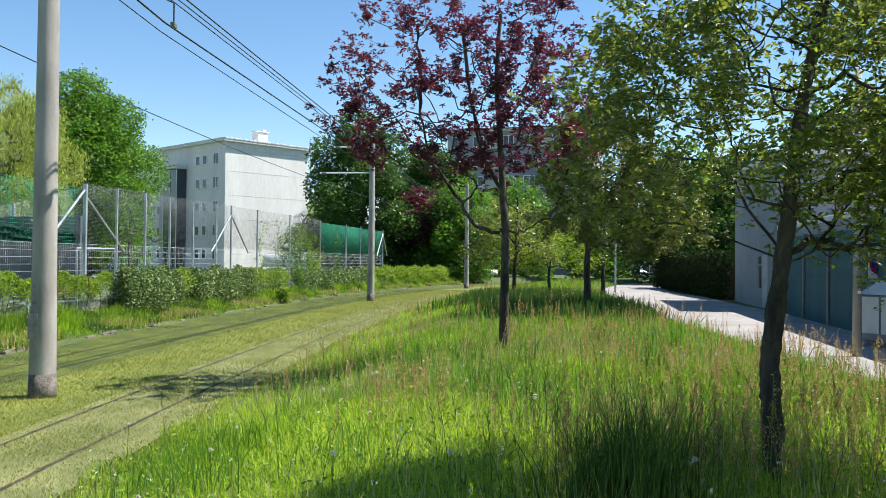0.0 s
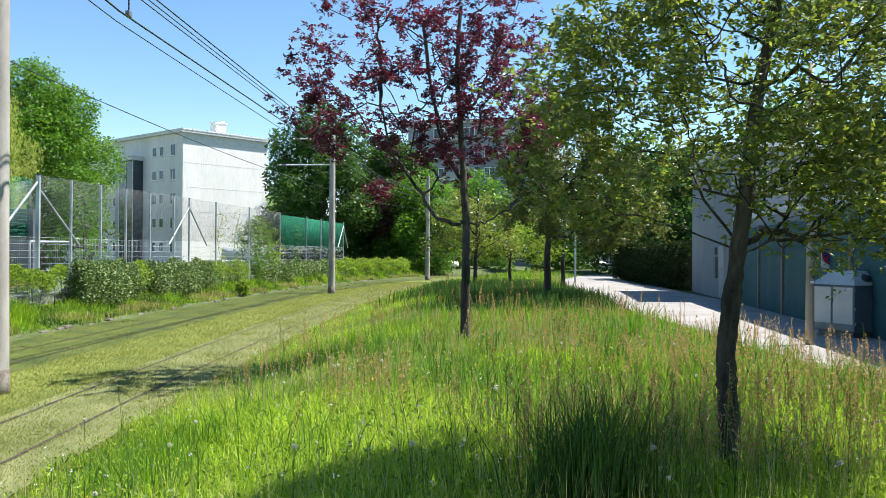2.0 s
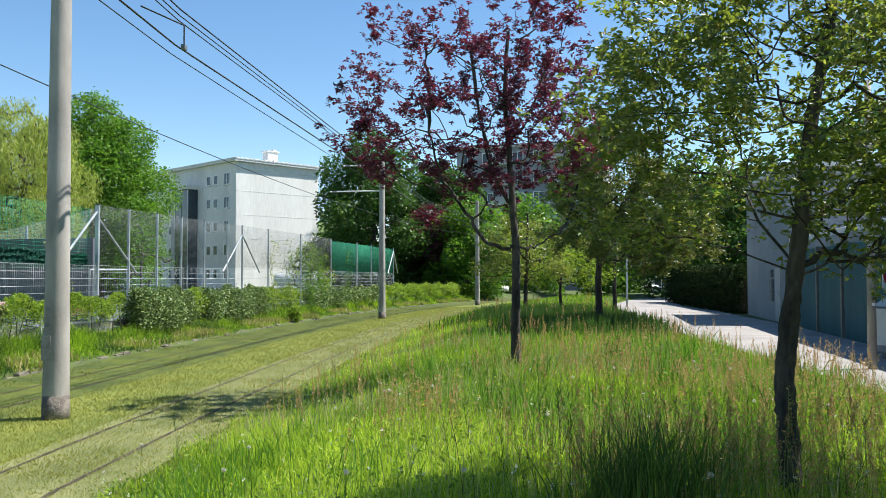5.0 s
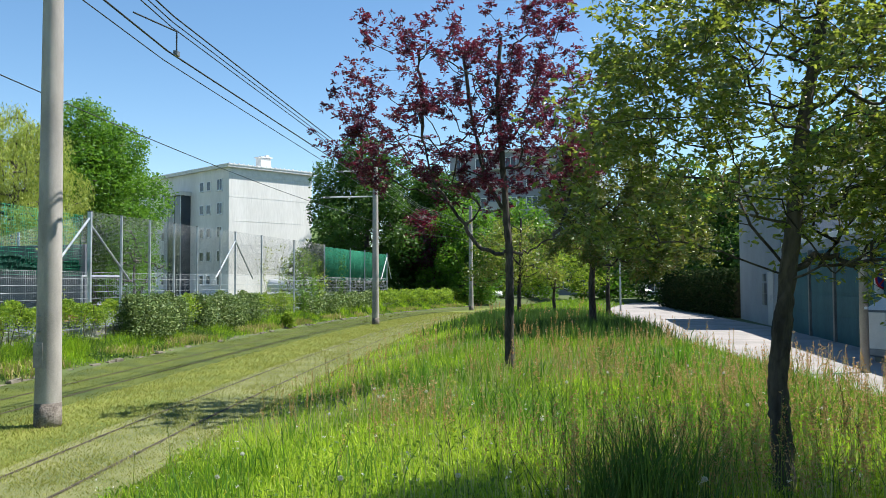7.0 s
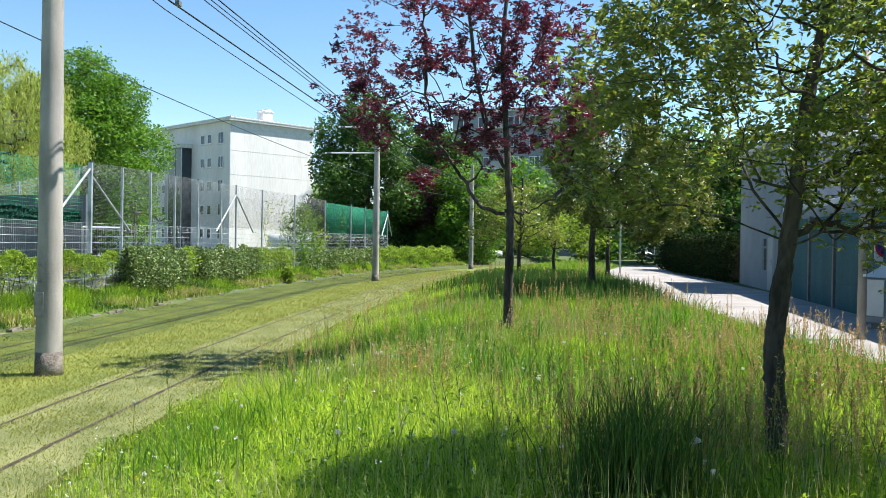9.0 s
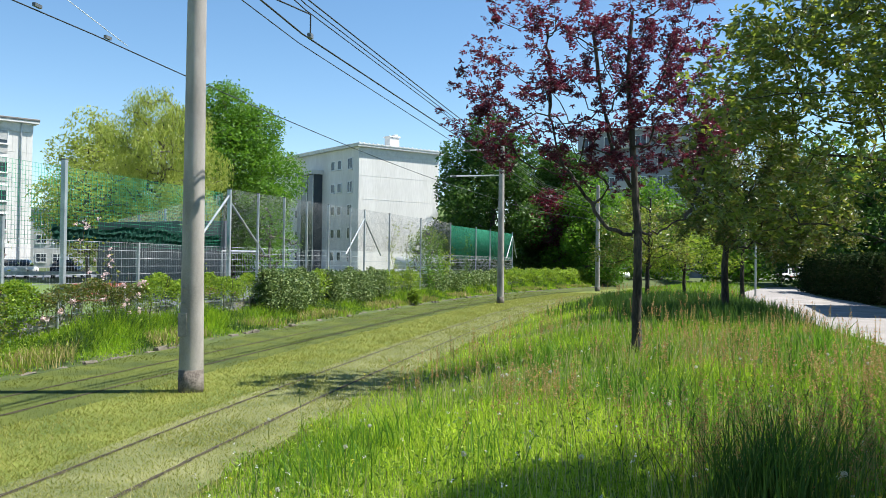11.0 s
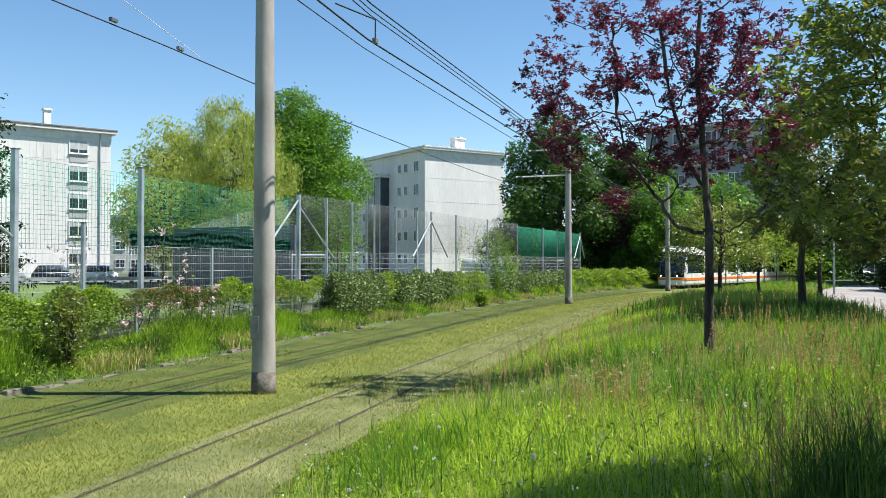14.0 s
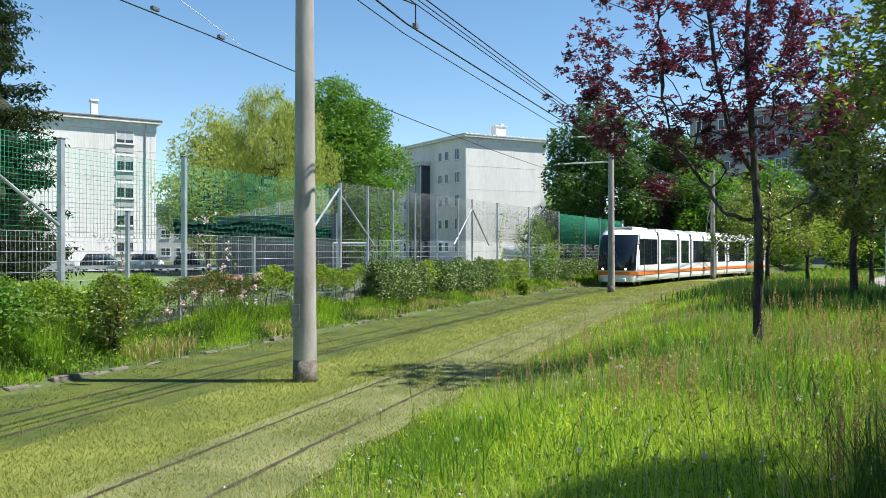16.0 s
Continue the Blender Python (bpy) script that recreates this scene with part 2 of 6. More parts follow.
def quick(name, verts, faces, material, parent=None, smooth=False):
    """A mesh object from arrays: verts (n, 3), faces (m, 3 or 4)."""
    verts, faces = np.asarray(verts, dtype=np.float32), np.asarray(faces, dtype=np.int32)
    me = bpy.data.meshes.new(name)
    k = faces.shape[1]
    me.vertices.add(len(verts))
    me.vertices.foreach_set("co", verts.ravel())
    me.loops.add(faces.size)
    me.loops.foreach_set("vertex_index", faces.ravel())
    me.polygons.add(len(faces))
    me.polygons.foreach_set("loop_start", np.arange(0, faces.size, k, dtype=np.int32))
    me.update(calc_edges=True)
    me.validate()
    if smooth:
        me.shade_smooth()
    me.materials.append(material)
    ob = new(name, me)
    ob.parent = parent
    return ob


def box(bm, c, size, rot=None, bevel=0.0):
    m = Matrix.Translation(c) @ (rot.to_4x4() if rot is not None else Matrix()) @ Matrix.Diagonal((*size, 1))
    made = bmesh.ops.create_cube(bm, size=1.0, matrix=m)
    if bevel:
        es = {e for v in made["verts"] for e in v.link_edges}
        bmesh.ops.bevel(bm, geom=list(es), offset=bevel, segments=2, affect="EDGES", profile=0.5)
    return bm


def boxed(c, size, rot=None, bevel=0.0):
    return box(bmesh.new(), c, size, rot, bevel)


def rod(bm, a, b, r, r2=None, n=8):
    a, b = Vector(a), Vector(b)
    d = b - a
    m = Matrix.Translation((a + b) / 2) @ d.to_track_quat("Z", "Y").to_matrix().to_4x4()
    bmesh.ops.create_cone(bm, cap_ends=True, segments=n, radius1=r, radius2=r if r2 is None else r2, depth=d.length, matrix=m)
    return bm


def rodded(a, b, r, r2=None, n=8):
    return rod(bmesh.new(), a, b, r, r2, n)


def tubes(paths, n=6):
    """Arrays for tapered tubes along polylines [(points, radii)]."""
    vs, fs, o = [], [], 0
    ang = np.arange(n) * 2 * np.pi / n
    for pts, rad in paths:
        pts = np.asarray(pts, float)
        d = np.gradient(pts, axis=0)
        d /= np.linalg.norm(d, axis=1)[:, None] + 1e-9
        ref = np.where(np.abs(d[:, 2:3]) > 0.9, [[1.0, 0, 0]], [[0, 0, 1.0]])
        u = np.cross(d, ref)
        u /= np.linalg.norm(u, axis=1)[:, None] + 1e-9
        w = np.cross(d, u)
        ring = pts[:, None] + np.asarray(rad)[:, None, None] * (np.cos(ang)[None, :, None] * u[:, None] + np.sin(ang)[None, :, None] * w[:, None])
        vs.append(ring.reshape(-1, 3))
        for i in range(len(pts) - 1):
            a = o + i * n + np.arange(n)
            b = o + i * n + (np.arange(n) + 1) % n
            fs.append(np.stack([a, b, b + n, a + n], 1))
        o += len(pts) * n
    return np.concatenate(vs), np.concatenate(fs)


def leaves(centres, size, normals=None, droop=0.3, slim=0.45, spread=0.35):
    """Folded leaves of two quads each (6 vertices), one island a leaf."""
    c = np.asarray(centres, float)
    n = len(c)
    d = rng.normal(size=(n, 3))
    d[:, 2] = d[:, 2] * 0.5 - droop
    d /= np.linalg.norm(d, axis=1)[:, None]
    s = rng.normal(size=(n, 3))
    s = np.cross(d, s)
    s /= np.linalg.norm(s, axis=1)[:, None]
    up = np.cross(s, d)
    L = size * rng.uniform(1 - spread, 1 + spread, (n, 1))
    W = L * slim
    p0, p3 = c, c + d * L
    q2 = c + d * L * 0.35
    l = q2 + s * W * 0.5 + up * W * 0.22
    r = q2 - s * W * 0.5 + up * W * 0.22
    m = q2
    v = np.stack([p0, r, p3, l, m], 1).reshape(-1, 3)
    b = np.arange(n)[:, None] * 5
    f = np.concatenate([b + np.array([[0, 1, 4]]), b + np.array([[1, 2, 4]]), b + np.array([[4, 2, 3]]), b + np.array([[0, 4, 3]])])
    return v, f


def fine_leaves(centres, size, droop=0.3, slim=0.45, spread=0.35):
    """Pointed oval leaves, folded along the midrib and curved: 8 vertices each."""
    c = np.asarray(centres, float)
    n = len(c)
    d = rng.normal(size=(n, 3))
    d[:, 2] = d[:, 2] * 0.5 - droop
    d /= np.linalg.norm(d, axis=1)[:, None]
    s = np.cross(d, rng.normal(size=(n, 3)))
    s /= np.linalg.norm(s, axis=1)[:, None]
    up = np.cross(s, d)
    L = size * rng.uniform(1 - spread, 1 + spread, (n, 1))
    W = L * slim
    curl = up * L * rng.uniform(-0.25, 0.1, (n, 1))
    m1, m2, tip = c + d * L * 0.32 + curl * 0.1, c + d * L * 0.66 + curl * 0.45, c + d * L + curl
    v = np.stack([c, m1 + s * W * 0.46 + up * W * 0.16, m1, m1 - s * W * 0.46 + up * W * 0.16, m2 + s * W * 0.4 + up * W * 0.14, m2, m2 - s * W * 0.4 + up * W * 0.14, tip], 1)
    b = np.arange(n)[:, None] * 8
    f = np.concatenate([b + np.array([q]) for q in ([0, 2, 1], [0, 3, 2], [1, 2, 5], [1, 5, 4], [2, 3, 6], [2, 6, 5], [4, 5, 7], [5, 6, 7])])
    return v.reshape(-1, 3), f


def flat_leaves(centres, size, droop=0.3, slim=0.6, spread=0.4):
    """Leaf sprays of far crowns: one bent quad each."""
    c = np.asarray(centres, float)
    n = len(c)
    d = rng.normal(size=(n, 3))
    d[:, 2] = d[:, 2] * 0.5 - droop
    d /= np.linalg.norm(d, axis=1)[:, None]
    s = np.cross(d, rng.normal(size=(n, 3)))
    s /= np.linalg.norm(s, axis=1)[:, None]
    L = size * rng.uniform(1 - spread, 1 + spread, (n, 1))
    v = np.stack([c, c + d * L * 0.45 + s * L * slim * 0.5, c + d * L, c + d * L * 0.45 - s * L * slim * 0.5], 1)
    return v.reshape(-1, 3), np.arange(n)[:, None] * 4 + np.array([[0, 1, 2, 3]])


def crowd(n, lumps):
    """n points spread through ellipsoids (x, y, z, rx, ry, rz), fuller towards their skins."""
    lumps = np.asarray(lumps, float)
    vol = lumps[:, 3] * lumps[:, 4] * lumps[:, 5]
    k = rng.choice(len(lumps), n, p=vol / vol.sum())
    d = rng.normal(size=(n, 3))
    d /= np.linalg.norm(d, axis=1)[:, None]
    return lumps[k, :3] + d * lumps[k, 3:] * (rng.uniform(0, 1, (n, 1)) ** 0.42)


def grow(trunk, trunk_r, lumps, tips, twig=0.008, reach=1.0, up=0.25, limbs=()):
    """Limbs that reach from a trunk's polyline to tips spread through the crown. Returns tubes' paths and the twig points."""
    nodes = [np.array(p, float) for p in trunk]
    parent = [-1] + list(range(len(trunk) - 1))
    nt0 = len(trunk)
    for limb in limbs:
        p0 = np.array(limb[0], float)
        last = int(np.argmin([np.linalg.norm(nodes[i] - p0) for i in range(nt0)]))
        for a, b in zip(limb[:-1], limb[1:]):
            for s in (0.25, 0.5, 0.75, 1.0):
                nodes.append(np.array(a) * (1 - s) + np.array(b) * s + rng.normal(size=3) * 0.02)
                parent.append(last)
                last = len(nodes) - 1
    n_fixed = len(nodes)
    first = max(1, int(nt0 * 0.35))
    pts = crowd(tips, lumps)
    order = np.argsort([min(np.linalg.norm(p - nodes[i]) for i in range(first, nt0)) for p in pts])
    ends = []
    for k in order:
        p = pts[k]
        arr = np.array(nodes)
        d = np.linalg.norm(arr - p, axis=1) + np.maximum(0, arr[:, 2] - p[2] + 0.05) * 0.9
        d[:first] += 1e3
        j = int(np.argmin(d))
        a = nodes[j]
        L = np.linalg.norm(p - a)
        steps = max(2, int(L / (0.35 * reach)))
        mid = (a + p) / 2 + np.array([0, 0, -up * L * 0.35]) + rng.normal(size=3) * L * 0.07
        last = j
        for s in range(1, steps + 1):
            t = s / steps
            q = (1 - t) ** 2 * a + 2 * t * (1 - t) * mid + t * t * p + rng.normal(size=3) * 0.012 * reach
            nodes.append(q)
            parent.append(last)
            last = len(nodes) - 1
        ends.append(last)
    load = np.zeros(len(nodes))
    for e in ends:
        load[e] += 1
    for i in range(len(nodes) - 1, 0, -1):
        load[parent[i]] += load[i]
    rad = twig * np.maximum(load, 0.6) ** 0.47
    tz = np.linspace(0, 1, nt0)
    for i in range(nt0):
        rad[i] = max(trunk_r * (1 - 0.62 * tz[i]), 0)
    rad[nt0:] = np.minimum(rad[nt0:], trunk_r * 0.5)
    for i in range(nt0, n_fixed):
        rad[i] = max(rad[i], trunk_r * (0.42 - 0.3 * ((i - nt0) % 20) / 20))
    kids = {}
    for i, p in enumerate(parent):
        if p >= 0:
            kids.setdefault(p, []).append(i)
    main = list(range(nt0))
    paths, done = [([nodes[i] for i in main], [rad[i] for i in main])], set(main)
    for i in range(nt0, len(nodes)):
        if i in done:
            continue
        chain, cur = [parent[i], i], i
        done.add(i)
        while True:
            nx = [c for c in kids.get(cur, []) if c not in done]
            if not nx:
                break
            cur = max(nx, key=lambda c: load[c])
            done.add(cur)
            chain.append(cur)
        r = [rad[c] for c in chain]
        r[0] = min(r[0], r[1] * 1.25)
        if len(chain) > 1:
            paths.append(([nodes[c] for c in chain], r))
    fine = np.array([nodes[i] for i in range(n_fixed, len(nodes)) if load[i] <= 5])
    return paths, fine


def tree(name, label, base, trunk, trunk_r, lumps, tips, n_leaves, leaf, leaf_mat, bark="bark", twig=0.008, jitter=0.12, reach=1.0,
         droop=0.3, slim=0.45, up=0.25, group="", flare=1.35, limbs=(), shape=None, tuft=0, gnarl=0.0):
    """trunk, lumps: relative to base."""
    t = thing(name, label, "tree", group, Matrix.Translation(base))
    pts = []
    for (a, b) in zip(trunk[:-1], trunk[1:]):
        for s in np.linspace(0, 1, 4)[:-1]:
            pts.append(np.array(a) * (1 - s) + np.array(b) * s + rng.normal(size=3) * np.array([0.012, 0.012, 0]) * reach)
    pts.append(np.array(trunk[-1]))
    paths, fine = grow(pts, trunk_r, lumps, tips, twig, reach, up, limbs)
    paths[0][1][0] *= flare
    paths[0][0][0] = paths[0][0][0] - np.array([0, 0, 0.15])
    if gnarl:  # rough bark: close rings whose sides bulge and crack
        P, Rd = np.array(paths[0][0]), np.array(paths[0][1])
        q = np.concatenate([[0], np.cumsum(np.linalg.norm(np.diff(P, axis=0), axis=1))])
        qq = np.arange(0, q[-1], 0.035)
        fineP = np.stack([np.interp(qq, q, P[:, i]) for i in range(3)], 1)
        ker = np.ones(9) / 9
        fineP[4:-4] = np.stack([np.convolve(fineP[:, i], ker, "valid") for i in range(3)], 1)
        v, f = tubes([(fineP, np.interp(qq, q, Rd))], 18)
        ring = v.reshape(-1, 18, 3)
        ang = np.arange(18) * 2 * np.pi / 18
        bulge = 0.5 * np.sin(qq[:, None] * 9 + 2 * np.sin(ang)[None] * 1.3) + 0.5 * np.sin(qq[:, None] * 23 + ang[None] * 2) + 0.7 * rng.normal(size=(len(qq), 18))
        v = (fineP[:, None] + (ring - fineP[:, None]) * (1 + gnarl * 0.6 * bulge)[..., None]).reshape(-1, 3)
    else:
        v, f = tubes(paths[:1], 12)
    quick("trunk", v, f, M[bark], t, True)
    v, f = tubes(paths[1:], 3 if shape is flat_leaves else 5)
    quick("branchwork", v, f, M[bark], t, True)
    k = rng.integers(0, len(fine), n_leaves)
    c = fine[k] + rng.normal(size=(n_leaves, 3)) * jitter
    if tuft:  # leaves stand in tufts on short spurs
        nt = n_leaves // tuft
        spur = fine[rng.integers(0, len(fine), nt)] + rng.normal(size=(nt, 3)) * jitter
        c = np.repeat(spur, tuft, 0) + rng.normal(size=(nt * tuft, 3)) * 0.011
    if shape is flat_leaves:  # far crowns: most leaves sit in the outer skin of the clumps
        m = int(n_leaves * 0.62)
        L = np.array(lumps, float)
        i = rng.integers(0, len(L), m)
        u = rng.normal(size=(m, 3))
        u /= np.linalg.norm(u, axis=1)[:, None]
        c[:m] = L[i, :3] + u * L[i, 3:6] * (0.6 + 0.46 * rng.uniform(0, 1, (m, 1)) ** 0.8)
        c[m:] = fine[k[m:]] + rng.normal(size=(n_leaves - m, 3)) * jitter * 0.55
    v, f = (shape or fine_leaves)(c, leaf, droop=droop, slim=slim)
    quick("crown", v, f, M[leaf_mat], t)
    return t


def lathe_bm(profile, n=20):
    bm = bmesh.new()
    rings = []
    for r, z in profile:
        rings.append([bm.verts.new((r * math.cos(a), r * math.sin(a), z)) for a in np.arange(n) * 2 * math.pi / n])
    for a, b in zip(rings[:-1], rings[1:]):
        for i in range(n):
            bm.faces.new((a[i], a[(i + 1) % n], b[(i + 1) % n], b[i]))
    bm.faces.new(rings[-1])
    bm.faces.new(rings[0][::-1])
    return bm


# ---------- the line of the tracks ----------
MID = np.array([(-6.0, -60), (-6.0, -20), (-6.0, 0), (-5.93, 12.3), (-5.6, 20), (-5.1, 28), (-4.5, 36), (-3.65, 43), (-2.55, 50), (-1.0, 57), (1.0, 64),
                (3.7, 72), (7.3, 80), (16.3, 95), (32, 115), (55, 138), (90, 165), (150, 200), (230, 240)], float)


def spline(pts, y):
    y = np.atleast_1d(np.asarray(y, float))
    Y, X = pts[:, 1], pts[:, 0]
    s = np.gradient(X, Y)
    i = np.clip(np.searchsorted(Y, y) - 1, 0, len(Y) - 2)
    h = Y[i + 1] - Y[i]
    t = np.clip((y - Y[i]) / h, 0, 1)
    return ((2 * t**3 - 3 * t**2 + 1) * X[i] + (t**3 - 2 * t**2 + t) * h * s[i] + (-2 * t**3 + 3 * t**2) * X[i + 1] + (t**3 - t**2) * h * s[i + 1])


_ys = np.linspace(-60, 240, 3001)
_xs = spline(MID, _ys)
_sl = np.gradient(_xs, _ys)
_arc = np.concatenate([[0], np.cumsum(np.hypot(np.diff(_xs), np.diff(_ys)))])


def slope(y):
    return np.interp(y, _ys, _sl)


def across(x, y):
    """Metres to the side of the tracks' middle line, + towards the meadow."""
    return (x - np.interp(y, _ys, _xs)) / np.sqrt(1 + slope(y) ** 2)


def along(y, d):
    """The point at the offset d from the middle line, square to it at y."""
    y = np.asarray(y, float)
    s = slope(y)
    q = np.sqrt(1 + s * s)
    return np.stack([np.interp(y, _ys, _xs) + d / q, y - d * s / q], -1)


ROAD = np.array([(6.0, -60), (6.0, 0), (6.3, 12), (6.5, 20), (6.9, 32), (8.1, 44), (10.1, 57), (14.8, 73), (27, 92), (58, 120), (140, 170)], float)


def road_x(y):
    return spline(ROAD, y)


def smooth(a, b, x):
    t = np.clip((x - a) / (b - a), 0, 1)
    return t * t * (3 - 2 * t)


def height(x, y):
    x, y = np.asarray(x, float), np.asarray(y, float)
    d = across(x, y)
    right = 0.56 * smooth(2.7, 6.2, d)
    back = smooth(-1.6, -0.1, x - np.interp(y, ROAD[:, 1], ROAD[:, 0]))
    right = right * (1 - back) + 0.26 * back * (d > 2.7)
    left = 0.1 * smooth(-3.46, -3.56, d) + 0.28 * smooth(-3.55, -5.3, d)
    bumps = 0.03 * np.sin(x * 1.3 + y * 0.4) * np.sin(y * 0.9 - x * 0.3) * smooth(2.7, 5, d) * (1 - back)
    return right + left + bumps


# ---------- ground, tracks, road ----------
gx = np.concatenate([[-2500, -900, -400, -200, -120, -80, -55, -40, -30, -24, -19], np.arange(-16, 20, 0.4), [20, 24, 30, 40, 55, 80, 120, 200, 400, 900, 2500]])
gy = np.concatenate([[-2500, -600, -150, -50, -20, -10, -6], np.arange(-4, 60, 0.5), np.arange(60, 110, 2), [110, 120, 140, 170, 200, 240, 300, 500, 1000, 3000]])
GX, GY = np.meshgrid(gx, gy)
gv = np.stack([GX, GY, height(GX, GY) - 0.012], -1).reshape(-1, 3)
ii = np.arange(len(gy) - 1)[:, None] * len(gx) + np.arange(len(gx) - 1)[None]
ii = ii.ravel()
ground = quick("ground", gv, np.stack([ii, ii + 1, ii + len(gx) + 1, ii + len(gx)], 1), M["meadow_soil"], None, True)
tagged(ground, "meadow and lawn ground with uneven green turf", "ground", "", "structure")


def strip(name, ys, d0, d1, mat, z, cols=6):
    rows = []
    for d in np.linspace(d0, d1, cols):
        p = along(ys, d)
        rows.append(np.concatenate([p, np.full((len(ys), 1), 0.0)], 1))
    v = np.stack(rows, 1)
    v[..., 2] = height(v[..., 0], v[..., 1]) * 0 + z
    n = len(ys)
    q = (np.arange(n - 1)[:, None] * cols + np.arange(cols - 1)[None]).ravel()
    return quick(name, v.reshape(-1, 3), np.stack([q, q + 1, q + cols + 1, q + cols], 1), mat)


TY = np.concatenate([np.arange(-30, 100, 1.0), np.arange(100, 238, 4.0)])
tagged(strip("track_verge", TY, -3.5, -2.6, M["bed_moss"], 0.0, 3), "mossy green turf beside the far track", "track bed", "", "structure")
tagged(strip("track_bed_far", TY, -2.6, -0.7, M["bed_moss"], 0.0), "mossy dark green turf of the far tram track", "track bed", "", "structure")
tagged(strip("track_middle", TY, -0.7, 1.0, M["bed_mid"], 0.0), "weedy yellow-green turf between the tracks", "track bed", "", "structure")
tagged(strip("track_bed_near", TY, 1.0, 2.72, M["bed_pale"], 0.0), "pale mown dry turf of the near tram track", "track bed", "", "structure")
GY2 = np.concatenate([np.arange(-10, 40, 0.16), np.arange(40, 100, 1.0), np.arange(100, 238, 4.0)])
GAUGE = 0.93
for tname, c in (("near", 1.68), ("far", -1.72)):
    for s in (-1, 1):
        d = c + s * GAUGE / 2
        rail = thing("tram_rail", "rusty dark grooved steel rail sunk in turf", "rail", "tram rails")
        ga = along(GY2, d - 0.018) - np.stack([np.abs(rng.normal(size=len(GY2))) * 0.014, np.zeros(len(GY2))], 1)
        gb = along(GY2, d + 0.018) + np.stack([np.abs(rng.normal(size=len(GY2))) * 0.014, np.zeros(len(GY2))], 1)
        gvv = np.stack([np.c_[ga, np.full(len(GY2), 0.006)], np.c_[gb, np.full(len(GY2), 0.006)]], 1).reshape(-1, 3)
        gq = np.arange(len(GY2) - 1) * 2
        g = quick("groove", gvv, np.stack([gq, gq + 1, gq + 3, gq + 2], 1), M["groove"])
        g.parent = rail
        h = strip("railhead", TY, d - 0.011, d + 0.011, M["rail"], 0.012, 2)
        h.parent = rail

RY = np.concatenate([np.arange(-40, 90, 1.0), np.arange(90, 168, 4.0)])
rx = road_x(RY)
cols = np.linspace(0, 1, 6)
rw = 4.2 + 0.9 * smooth(20, 34, RY) - 0.9 * smooth(44, 54, RY)
rv = np.stack([rx[:, None] + cols * rw[:, None], np.repeat(RY[:, None], 6, 1), np.full((len(RY), 6), 0.275)], -1)
q = (np.arange(len(RY) - 1)[:, None] * 6 + np.arange(5)[None]).ravel()
tagged(quick("road", rv.reshape(-1, 3), np.stack([q, q + 1, q + 7, q + 6], 1), M["road"]), "pale grey worn asphalt lane", "road", "", "structure")


# ---------- buildings ----------
def facade_window(parent, o, ax, up, nrm, x, z, w, h, panes=2, frame_mat="frame_white", blind=0.0):
    """A window on a wall: origin o, along ax; its frame, panes and sill."""
    rot = Matrix((ax, nrm, up)).transposed()
    c = o + ax * x + up * z
    win = part("window", boxed(c + nrm * 0.015, (w, 0.03, h), rot), M["glass"], parent)
    bm = bmesh.new()
    for dx in (-w / 2, w / 2):
        box(bm, c + ax * dx + nrm * 0.03, (0.09, 0.08, h + 0.09), rot)
    for dz in (-h / 2, h / 2):
        box(bm, c + up * dz + nrm * 0.03, (w - 0.09, 0.08, 0.09), rot)
    for i in range(1, panes):
        box(bm, c + ax * (-w / 2 + w * i / panes) + nrm * 0.03, (0.07, 0.07, h - 0.09), rot)
    part("frame", bm, M[frame_mat], win)
    part("sill", boxed(c - up * (h / 2 + 0.08) + nrm * 0.08, (w + 0.15, 0.16, 0.05), rot), M["trim"], win)
    if blind:
        part("blind", boxed(c + up * (h / 2 - blind * h / 2) + nrm * 0.035, (w - 0.1, 0.03, blind * h), rot), M["curtain"], win)
    return win


def block(name, label, p1, ax, width, depth, h, wall="plaster", top="roof"):
    """An apartment block with the corner p1, the near face along ax and the body behind it."""
    ax = Vector((ax[0], ax[1], 0)).normalized()
    back = Vector((-ax.y, ax.x, 0))
    rot = Matrix((ax, back, Vector((0, 0, 1)))).transposed()
    b = thing(name, label, "building")
    o = Vector((p1[0], p1[1], 0))
    mid = o + ax * width / 2 + back * depth / 2
    part("wall", boxed(mid + Vector((0, 0, h / 2)), (width, depth, h), rot), M[wall], b)
    part("cornice", boxed(mid + Vector((0, 0, h + 0.11)), (width + 0.9, depth + 0.9, 0.22), rot), M["trim"], b)
    part("roof", boxed(mid + Vector((0, 0, h + 0.32)), (width + 1.0, depth + 1.0, 0.2), rot, 0.04), M[top], b)
    return b, o, ax, back, rot


UP = Vector((0, 0, 1))


